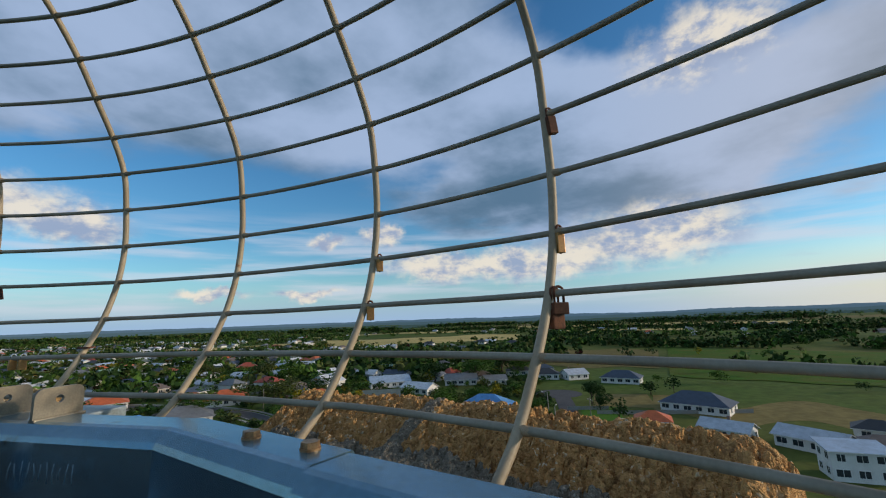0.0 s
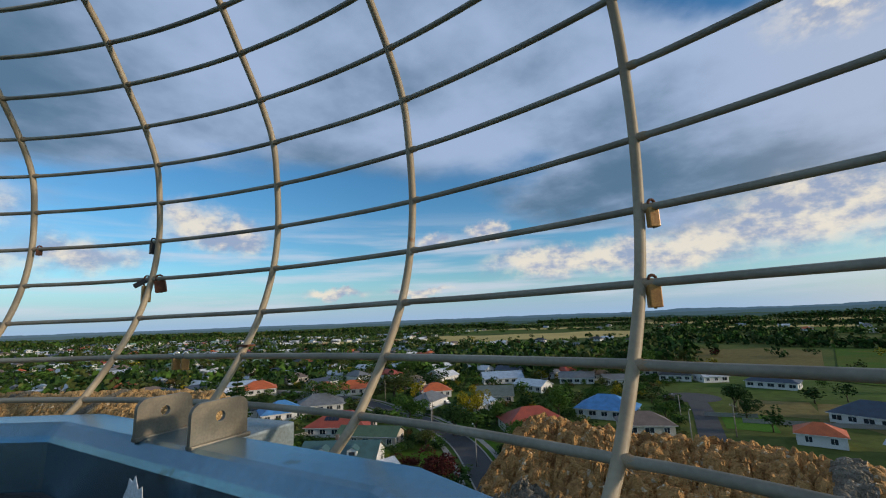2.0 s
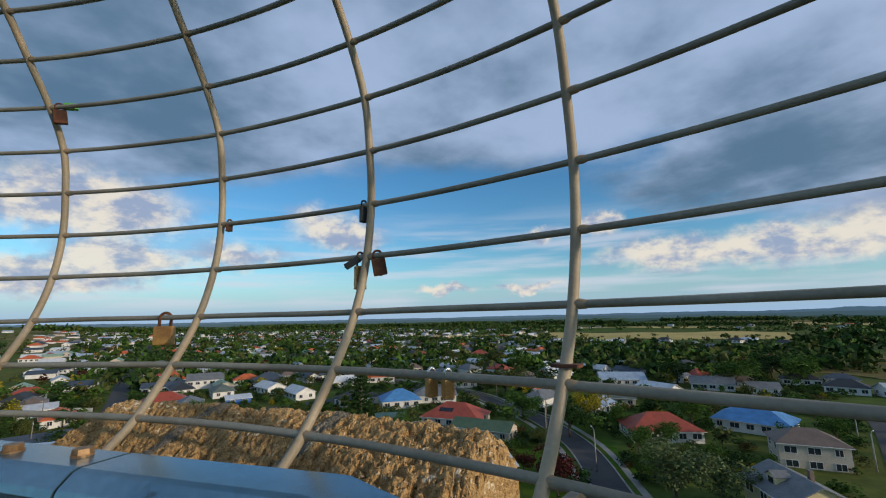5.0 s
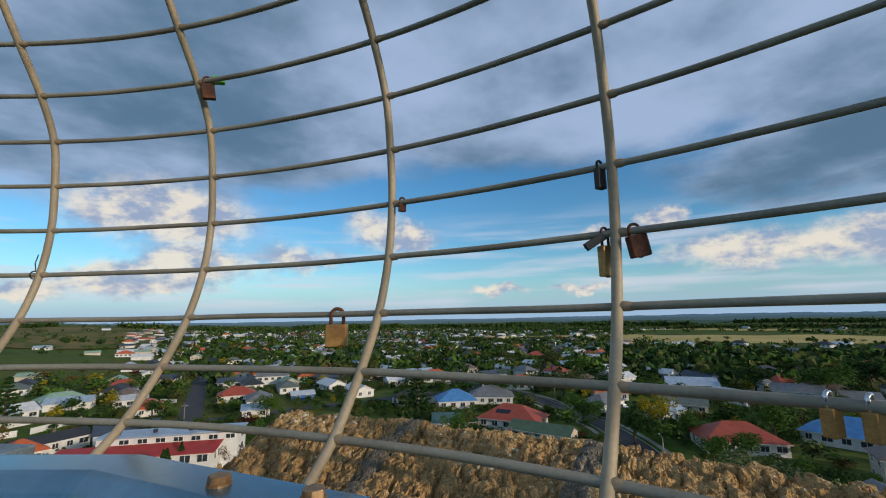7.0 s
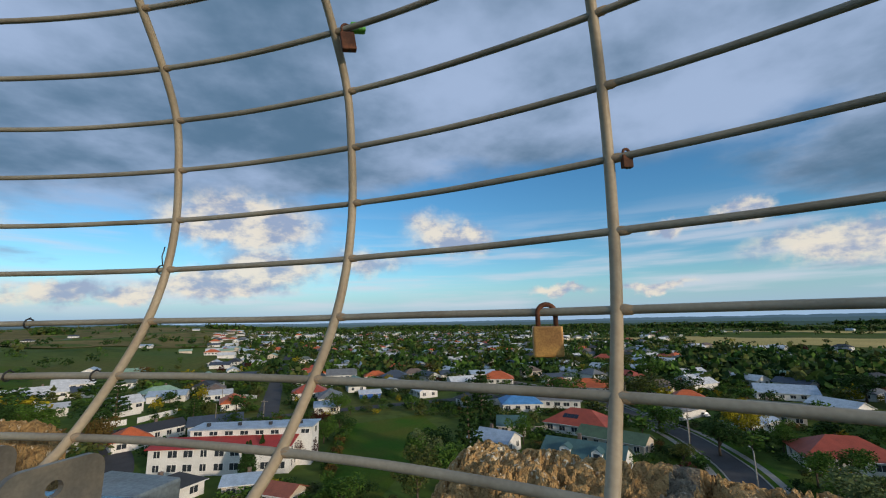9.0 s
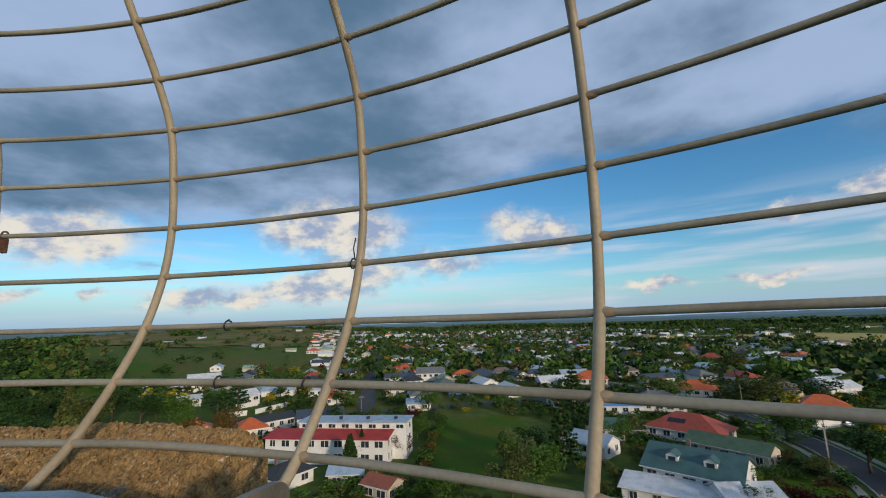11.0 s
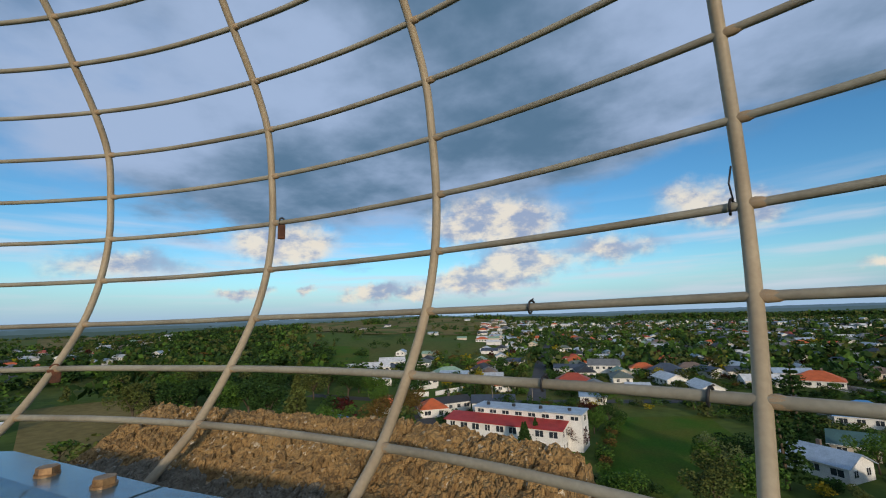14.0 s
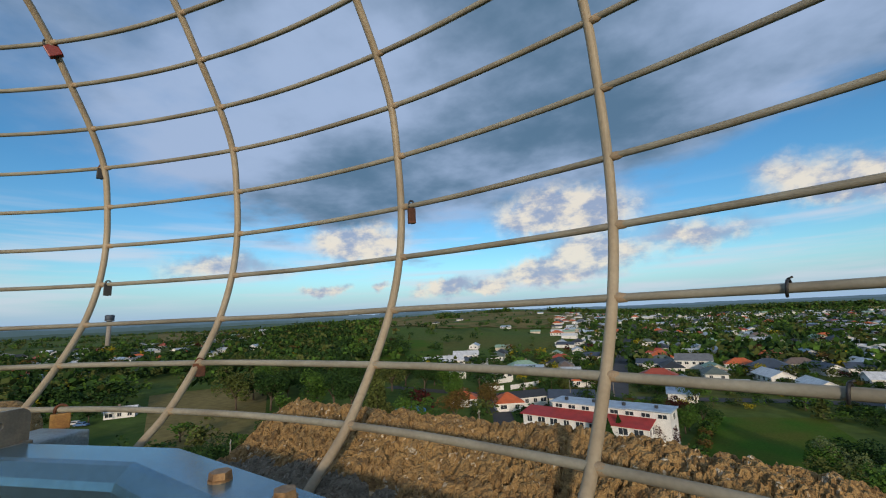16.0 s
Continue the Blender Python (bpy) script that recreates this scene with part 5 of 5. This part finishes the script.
TREE_WORDS = {"green": "leafy green garden tree", "darkgreen": "dark green bushy tree", "olive": "broad olive-green spreading garden tree", "yellow": "yellow-green leafy tree in a garden", "darkred": "dark plum-red leafed tree",
              "brown": "russet-brown leafed tree beside houses", "flower": "pale grey-green bushy round tree", "pine": "tall light green conifer", "cypress": "narrow dark green cypress", "norfolk": "tall tiered araucaria conifer", "willow": "drooping olive-green tree on a lawn"}
TREES = []
tree_rng = random.Random(5)


def tree(kind, x, y, h, w=1.0, detail=0):
    trunk, crown = tree_mesh(kind, detail, tree_rng.randrange(3))
    ob = new("tree")
    ob.matrix_basis = pose(x, y, land(x, y), 0, 0, tree_rng.uniform(0, 360)) @ Matrix.Diagonal((h * w, h * w, h, 1))
    tagged(ob, TREE_WORDS[kind], "tree", "trees of the town")
    obj("trunk", trunk, None, ob)
    obj("crown", crown, None, ob)
    TREES.append((x, y, h * w * 0.25))
    return ob


tree("flower", 72.0, 44.5, 9.6, 1.25)
tree("flower", 78.6, 40.7, 8.2, 1.20)
tree("darkred", 56.5, 55.6, 8.6, 0.95)
tree("yellow", 109.5, 91.5, 8.6, 0.92)
tree("yellow", 103.0, 88.9, 8.6, 0.92)
tree("green", 104.5, 79.9, 7.6, 0.92)
tree("norfolk", 32.2, 93.5, 15.1, 0.92)
tree("flower", 23.3, 95.9, 7.6, 0.92)
tree("willow", 17.6, 78.3, 8.6, 1.01)
tree("green", 25.0, 84.9, 6.5, 0.92)
tree("pine", -75.9, 103.1, 17.3, 0.92)
tree("pine", -78.2, 106.8, 14.0, 0.92)
tree("brown", -52.1, 127.7, 9.7, 0.92)
tree("cypress", -12.5, 96.3, 8.6, 0.92)
tree("cypress", -12.9, 95.4, 8.6, 0.92)
tree("darkred", -2.2, 108.1, 5.4, 0.92)
tree("green", -9.4, 107.0, 5.4, 0.74)
tree("green", 1.5, 122.7, 6.5, 0.92)
tree("green", 88.0, 149.8, 10.8, 1.47)
tree("olive", 115.4, 141.1, 10.8, 2.02)
tree("norfolk", 53.4, 142.5, 17.3, 0.92)
tree("olive", 167.8, 217.0, 10.8, 1.47)
tree("green", 168.3, 193.4, 9.7, 1.38)
tree("olive", 156.7, 248.1, 9.7, 1.29)
tree("green", 141.1, 254.3, 9.7, 1.20)
tree("darkgreen", 160.6, 30.7, 8.6, 1.10)
tree("darkgreen", 151.2, 26.3, 6.5, 1.10)
tree("green", 93.1, 49.9, 5.4, 1.20)
tree("green", 97.3, 62.0, 6.5, 1.20)
tree("green", 145.2, 68.7, 6.5, 1.20)
tree("green", 138.6, 43.9, 5.4, 1.38)
tree("darkgreen", 92.9, 43.7, 5.4, 1.10)
tree("darkgreen", -141.9, 139.1, 13.0, 1.10)
tree("darkgreen", -149.7, 119.2, 13.0, 1.10)
tree("darkgreen", -106.3, 118.2, 14.0, 1.10)
tree("darkgreen", -126.0, 107.9, 13.0, 1.10)
tree("darkgreen", -94.7, 113.9, 13.0, 1.10)
tree("green", -113.6, 117.3, 13.0, 1.10)
tree("olive", -139.5, 104.1, 15.1, 0.92)
tree("darkgreen", -133.2, 121.8, 13.0, 1.10)
tree("brown", -55.7, 112.1, 9.7, 1.01)
tree("green", -67.5, 106.5, 8.6, 1.10)
tree("green", -57.7, 99.4, 7.6, 1.10)
tree("darkgreen", -126.9, 157.4, 11.9, 1.10)
tree("pine", -131.6, 177.3, 13.0, 1.01)
tree("darkgreen", -151.2, 176.8, 11.9, 1.20)
tree("darkgreen", -105.8, 163.6, 11.9, 1.20)
tree("darkgreen", -90.6, 154.6, 10.8, 1.20)
tree("olive", -104.5, 151.3, 11.9, 1.10)
tree("green", -84.4, 160.0, 9.7, 1.20)
tree("green", -78.3, 159.6, 8.6, 1.10)
tree("norfolk", -69.0, 178.8, 16.2, 0.92)
tree("norfolk", -38.4, 155.3, 9.7, 1.10)
tree("olive", -35.7, 163.8, 6.5, 0.92)
tree("green", 5.6, 156.0, 7.6, 1.10)
tree("green", -68.9, 139.3, 7.6, 1.10)
tree("green", 20.0, 94.7, 7.6, 1.01)
tree("green", 24.6, 83.7, 8.6, 1.10)
tree("darkgreen", 27.2, 100.4, 7.6, 1.10)
tree("green", 124.4, 46.7, 5.4, 1.10)
tree("green", 80.9, 54.0, 5.4, 1.20)
tree("green", 89.6, 63.2, 6.5, 1.20)
tree("green", 121.3, 68.9, 9.7, 1.29)
tree("green", 196.8, 93.1, 11.9, 1.66)
tree("green", 231.0, 80.8, 13.0, 1.66)
tree("darkgreen", 190.3, 112.8, 10.8, 1.47)
tree("darkgreen", 236.2, 94.8, 13.0, 1.66)
tree("darkred", 1.0, 133.7, 6.5, 0.92)
tree("green", 2.5, 125.9, 5.4, 0.92)
tree("darkgreen", 5.8, 131.5, 6.5, 1.01)
tree("cypress", -11.3, 104.5, 7.6, 0.92)
tree("willow", -213.2, 161.8, 11.9, 1.20)
tree("green", -154.1, 127.1, 13.0, 1.20)
tree("olive", -173.6, 153.9, 13.0, 1.20)
tree("darkgreen", -211.8, 151.1, 11.9, 1.20)
tree("green", 56.5, 77.3, 5.4, 1.20)
tree("green", 55.2, 69.9, 4.3, 1.47)
tree("green", 92.1, 104.4, 8.6, 1.38)
tree("darkgreen", 88.8, 82.6, 8.6, 1.29)
tree("green", 50.7, 105.0, 7.6, 0.92)
tree("darkred", 61.2, 69.2, 4.3, 1.29)

# garden trees between the houses
rng = random.Random(77)
kinds, odds = ("green", "darkgreen", "olive", "yellow", "brown", "pine", "cypress", "darkred", "norfolk"), (34, 26, 18, 4, 4, 3, 3, 2, 2)
PLANTED = []
CLEAR = [(x * (1 - k / math.hypot(x, y)), y * (1 - k / math.hypot(x, y)), 4.0) for x, y, r in NEARBY for k in (5, 10, 15) if math.hypot(x, y) < 230]
for tries in range(60000):
    az = rng.uniform(-20, 168)
    d = math.sqrt(rng.uniform(36 ** 2, 640 ** 2))
    x, y = d * math.cos(radians(az)), d * math.sin(radians(az))
    keep = 0.85 if az > 44 else (0.5 if az > 18 and d < 300 else 0.05)
    if az > 110:
        keep = 1.0 if wave(x, y, 55, 3) > 0.0 or 128 < az < 141 and d > 200 else 0.10
        if 110 < az < 131 and d > 250 or 139 < az < 153 and 125 < d < 240:
            keep = 0.03
        if 123 < az < 134 and 290 < d < 400:
            keep = 1.0
    if 100 < az <= 110 and d > 330:
        keep = 0.05
    if rng.random() > keep:
        continue
    h = rng.uniform(2.5, 6.0) if d < 130 else rng.uniform(3.0, 6.8)
    if az > 112 and d > 45:
        h *= 1.4
    if d < 45:
        h = min(h, 5.0)
    if not free(x, y, h * 0.22 + (0.5 if d < 120 else -1.0), HOUSES) or near_road(x, y, 5.5) or not free(x, y, 1.0, LAWNS) or not free(x, y, h * 0.2, CLEAR) or not free(x, y, h * 0.14, TREES):
        continue
    k = rng.choices(kinds, odds)[0]
    if az > 112 and rng.random() < 0.6:
        k = "darkgreen"
    PLANTED.append((d, k, x, y, h, rng.uniform(0.95, 1.45)))
    TREES.append((x, y, h * 0.25))
    if len(PLANTED) > 2700:
        break
PLANTED.sort()
for d, k, x, y, h, wide in PLANTED[:215]:
    tree(k, x, y, h, wide, 0 if d < 115 else 1)
GROVE = {}
for d, k, x, y, h, wide in PLANTED[215:]:
    crown = tree_mesh(k, 1 if d < 230 else 2, tree_rng.randrange(3))[1]
    co = np.empty(len(crown.vertices) * 3)
    crown.vertices.foreach_get("co", co)
    co = co.reshape(-1, 3)
    a = tree_rng.uniform(0, 6.28)
    q = np.stack([co[:, 0] * math.cos(a) - co[:, 1] * math.sin(a), co[:, 0] * math.sin(a) + co[:, 1] * math.cos(a), co[:, 2]], 1) * (h * wide, h * wide, h) + (x, y, land(x, y))
    GROVE.setdefault(crown.materials[0].name, []).append(q)
for name, blocks in GROVE.items():
    v = np.concatenate(blocks)
    tagged(obj("garden_trees", pydata("garden_trees", v.tolist(), np.arange(len(v)).reshape(-1, 4).tolist()), bpy.data.materials[name]), "many garden trees between the far houses", "trees", kind="stuff")

# shrubs and hedges in the gardens
rng = random.Random(31)
SHRUBS = []
for tries in range(16000):
    az = rng.uniform(16, 108)
    d = math.sqrt(rng.uniform(46 ** 2, 250 ** 2))
    x, y = d * math.cos(radians(az)), d * math.sin(radians(az))
    h = rng.uniform(1.3, 2.9)
    if wave(x, y, 16, 6) < -0.12 or not free(x, y, h * 0.22 - 0.6, HOUSES) or near_road(x, y, 4.6) or not free(x, y, 0.2, LAWNS) or not free(x, y, h * 0.12, TREES):
        continue
    SHRUBS.append((d, rng.choices(("green", "darkgreen", "olive", "yellow", "brown"), (40, 34, 16, 4, 5))[0], x, y, h, rng.uniform(1.2, 2.1)))
    TREES.append((x, y, h * 0.25))
    if len(SHRUBS) > 1500:
        break
for i in range(16):
    k = i / 15
    SHRUBS.append((100.0 + i, ("brown", "green", "darkgreen", "green")[i % 4], 2.6 + 6.0 * k + rng.uniform(-0.5, 0.5), 97 + 42 * k, rng.uniform(2.2, 3.6), rng.uniform(1.1, 1.5)))
SHRUBS.sort()
HEDGES = {}
for n, (d, k, x, y, h, wide) in enumerate(SHRUBS):
    trunk, crown = tree_mesh(k, 1, tree_rng.randrange(3))
    a = tree_rng.uniform(0, 6.28)
    if n < 140:
        ob = new("shrub")
        ob.matrix_basis = pose(x, y, land(x, y) - 0.18 * h, 0, 0, math.degrees(a)) @ Matrix.Diagonal((h * wide, h * wide, h * 1.15, 1))
        tagged(ob, TREE_WORDS[k].replace("tree", "shrub"), "shrub", "garden shrubs")
        obj("stem", trunk, None, ob)
        obj("crown", crown, None, ob)
        continue
    co = np.empty(len(crown.vertices) * 3)
    crown.vertices.foreach_get("co", co)
    co = co.reshape(-1, 3)
    q = np.stack([co[:, 0] * math.cos(a) - co[:, 1] * math.sin(a), co[:, 0] * math.sin(a) + co[:, 1] * math.cos(a), co[:, 2] - 0.16], 1) * (h * wide, h * wide, h * 1.15) + (x, y, land(x, y))
    HEDGES.setdefault(crown.materials[0].name, []).append(q)
for name, blocks in HEDGES.items():
    v = np.concatenate(blocks)
    tagged(obj("garden_shrubs", pydata("garden_shrubs", v.tolist(), np.arange(len(v)).reshape(-1, 4).tolist()), bpy.data.materials[name]), "many low shrubs in the gardens", "shrubs", kind="stuff")

# woods, hedgerows and far trees that nobody could count
g = np.random.default_rng(9)
spots, sizes = [], []
for tries in range(90000):
    az = g.uniform(-24, 172)
    d = math.sqrt(g.uniform(260 ** 2, 2400 ** 2)) if g.random() < 0.75 else g.uniform(240, 800)
    x, y = d * math.cos(radians(az)), d * math.sin(radians(az))
    line = abs(wave(x, y, 210, 6)) < 0.03 or abs(wave(x, y, 330, 16)) < 0.028
    clump = wave(x, y, 150, 12) > (0.34 if az < 44 else 0.12)
    keep = 0.9 if (line or clump) else (0.3 if 44 < az < 120 and d < 900 else 0.012)
    if 44 < az < 103 and d < 1000:
        keep = 0.40 if (line or clump) else 0.14
    if 18 < az < 46 and 585 < d < 845:
        keep = 0.0
    if 14 < az < 46 and 445 < d < 600:
        keep = 0.02
    if 14 < az < 46 and 300 < d < 445:
        keep = 0.75
    if 46 < az < 66 and 630 < d < 740:
        keep = 0.0
    if 112 < az < 172 and d < 640:
        keep = 0.85 if wave(x, y, 90, 21) > -0.16 or 124 < az < 140 and d > 300 else 0.05
    if az > 141 and d > 330:
        keep *= 0.5
    if 42 < az < 100 and 800 < d < 1700:
        keep = max(keep, 0.5)
    if 100 < az < 126:
        keep = 0.10 if clump and d > 600 else 0.006
    if az < 44 and d > 700:
        keep *= 0.6
    if az < 14 and d < 420:
        keep *= 0.12
    if g.random() > keep:
        continue
    spots.append((x, y, land(x, y)))
    sizes.append(g.uniform(4.5, 9))
    if len(spots) > 13500:
        break
# shelter belts of tall dark trees
for az0, az1, dist, tall in ((36, 50, 1500, 15), (20, 32, 1620, 13), (-12, 6, 1480, 15), (8, 18, 1250, 11), (98.5, 104, 1280, 14), (109, 112.5, 1330, 13), (55, 68, 1420, 14), (72, 86, 1520, 15),
                             (-4, 14, 1010, 10), (20, 38, 1200, 9), (88, 96, 1250, 13), (-20, -2, 820, 11), (116, 119, 1120, 13), (2, 20, 560, 9), (-8, 7, 430, 8)):
    steps = int(radians(az1 - az0) * dist / 6)
    for k in range(steps * 2):
        q = polar(dist * (1 + 0.004 * g.normal() + 0.01 * math.sin(k * 0.02)), az0 + (az1 - az0) * (k % steps) / steps, 0)
        spots.append((q.x, q.y, land(q.x, q.y)))
        sizes.append(tall * g.uniform(0.8, 1.15))
spots, sizes = np.array(spots), np.array(sizes)
per = 16
for name, leaf, sel in (("far_woods", "darkgreen", slice(0, None, 2)), ("far_woods", "green", slice(1, None, 4)), ("far_woods", "olive", slice(3, None, 4))):
    sp, sz = spots[sel], sizes[sel]
    dirs = g.normal(size=(len(sp), per, 3)) * (0.30, 0.30, 0.22)
    c = sp[:, None, :] + (dirs + (0, 0, 0.5)) * sz[:, None, None]
    c[..., 2] = np.maximum(c[..., 2], sp[:, None, 2] + 0.4)
    size = np.repeat(sz, per) * 0.26
    n = len(size)
    a = g.normal(size=(n, 3))
    a /= np.linalg.norm(a, axis=1)[:, None]
    b = np.cross(a, g.normal(size=(n, 3)))
    b /= np.linalg.norm(b, axis=1)[:, None]
    a, b, cc = a * size[:, None], b * size[:, None] * 0.75, c.reshape(-1, 3)
    v = np.stack([cc - a, cc - b, cc + a, cc + b], 1).reshape(-1, 3)
    tagged(obj(name, pydata(name, v.tolist(), np.arange(4 * n).reshape(-1, 4).tolist()), LEAVES[leaf]), "distant %s woods and hedgerow trees" % {"darkgreen": "dark", "green": "green", "olive": "olive"}[leaf], "woods", kind="stuff")

# ---- street poles ----


def pole(x, y, h, arm=True):
    ob = thing("utility_pole", (x, y, land(x, y)), tree_rng.uniform(0, 180), "grey timber utility pole with crossarm" if arm else "grey steel street lamp post", "utility pole" if arm else "street lamp", "poles along the streets")
    tube("post", [(0, 0, -0.3), (0, 0, h)], [0.15, 0.10], WOODPOLE if arm else KERB, ob, 8)
    if arm:
        part("crossarm", boxed(-1.1, 1.1, -0.06, 0.06, h - 0.7, h - 0.56, 0.01), WOODPOLE, ob)
        for k in (-0.9, -0.4, 0.4, 0.9):
            tube("insulator", [(k, 0, h - 0.56), (k, 0, h - 0.40)], [0.05, 0.03], TRIM, ob, 6)
    else:
        tube("arm", [(0, 0, h - 0.05), (0.6, 0, h + 0.3), (1.5, 0, h + 0.35)], 0.045, KERB, ob, 6)
        part("lamp_head", boxed(1.3, 1.9, -0.1, 0.1, h + 0.27, h + 0.38, 0.03), TRIM, ob)
    return ob


for x, y, h, arm in ((82, 84, 8, False), (74, 62, 8, False), (102, 109, 8, True), (109, 139, 8, True), (92, 94, 8, True), (-76, 57, 9, True), (-40, 94, 9, True), (118, 32, 7, False), (139, 40, 7, False), (-17, 149, 8, True),
                     (-30, 146, 8, True), (-37, 186, 8, True), (-16, 248, 8, True), (129, 25, 8, True)):
    pole(x, y, h, arm)

# ---- fences ----


def fence(x0, y0, x1, y1, h, material, label):
    """A boarded fence: posts and rails with upright boards."""
    a, b = Vector((x0, y0)), Vector((x1, y1))
    n = max(2, int((b - a).length / 2.4))
    turn = math.degrees(math.atan2(b.y - a.y, b.x - a.x))
    ob = thing("fence", (x0, y0, GROUND_Z), turn, label, "fence", "garden fences")
    length = (b - a).length
    post = pydata("post", [(sx * 0.06, sy * 0.06, z) for z in (-0.2, h + 0.1) for sx, sy in ((-1, -1), (1, -1), (1, 1), (-1, 1))], [(3, 2, 1, 0), (4, 5, 6, 7), (0, 1, 5, 4), (1, 2, 6, 5), (2, 3, 7, 6), (3, 0, 4, 7)])
    post.materials.append(material)
    for i in range(n + 1):
        p = obj("post", post, None, ob)
        p.matrix_basis = pose(length * i / n, 0, 0)
    step = length / n
    k = max(4, int(step / 0.36))
    wide = (step - 0.16) / k
    board = pydata("board", [(x, y, z) for z in (0.05, h) for x, y in ((0, -0.02), (wide * 0.92, -0.02), (wide * 0.92, 0.02), (0, 0.02))], [(3, 2, 1, 0), (4, 5, 6, 7), (0, 1, 5, 4), (1, 2, 6, 5), (2, 3, 7, 6), (3, 0, 4, 7)])
    board.materials.append(material)
    for i in range(n):
        for j in range(k):
            p = obj("board", board, None, ob)
            p.matrix_basis = pose(step * i + 0.08 + wide * j, 0, rng.uniform(-0.02, 0.02))
    return ob


fence(-57.9, 167.2, -50.1, 180.0, 1.8, TRIM, "long white boarded fence")
fence(-65.6, 162.7, -60.4, 165.8, 1.8, TRIM, "white boarded fence beside a garden")
fence(-70.8, 176.1, -63.6, 185.4, 1.8, TRIM, "white boarded fence beside a garden")
fence(145.8, 26.4, 151.5, 9.7, 1.2, KERB, "low grey boundary wall")
fence(151.5, 9.7, 162.8, -15.8, 1.2, KERB, "low grey boundary wall")
fence(-42.8, 215.6, -26.9, 202.3, 1.6, TRIM, "pale boarded fence along a street")
fence(57.7, 114.9, 64.0, 114.8, 1.6, KERB, "grey boarded fence beside a house")
fence(148.5, 36.3, 153.7, 24.1, 1.2, KERB, "low pale wall beside the street")

# ---- parked cars ----


def car(x, y, turn, rgb, words):
    ob = thing("car", (x, y, land(x, y) + 0.1), turn, words, "car", "parked cars")
    paint = mat("car_paint", rgb, 0.3, 0.2, tuple(c * 0.85 for c in rgb), 1, 0.5, 12, 0.0)
    bm = boxed(-2.1, 2.1, -0.85, 0.85, 0.28, 0.82, 0.12)
    box(bm, -1.3, 1.0, -0.74, 0.74, 0.8, 1.38, 0.18)
    body = part("body", bm, paint, ob)
    part("windscreen", boxed(0.72, 1.0, -0.62, 0.62, 0.86, 1.28, 0.05), GLASS, body)
    for s in (-1, 1):
        part("side_window", boxed(-1.1, 0.7, s * 0.745 - 0.01, s * 0.745 + 0.01, 0.9, 1.28), GLASS, body)
        for wx in (-1.3, 1.3):
            wheel = tube("wheel", [(wx, s * 0.72, 0.31), (wx, s * 0.90, 0.31)], 0.31, BLACK, ob, 16)
            tube("rim", [(wx, s * 0.89, 0.31), (wx, s * 0.915, 0.31)], 0.19, CHROME, wheel, 12)


car(-64.2, 205.6, 20, (0.7, 0.7, 0.72), "white car parked beside a house")
car(114.4, 117.2, 60, (0.5, 0.52, 0.55), "silver car parked in a driveway")
car(122.0, 120.2, 60, (0.03, 0.03, 0.035), "black car parked in a driveway")
car(120.6, 157.8, 70, (0.02, 0.025, 0.03), "dark car parked by a house")
car(106.8, 217.7, 50, (0.6, 0.6, 0.62), "pale car parked by a house")
car(-175.0, 71.4, 30, (0.7, 0.7, 0.7), "white car parked on grass")
car(118.5, 114.5, 80, (0.55, 0.57, 0.6), "silver car beside the street")
car(-170.9, 71.3, 30, (0.1, 0.2, 0.4), "blue car parked on grass")
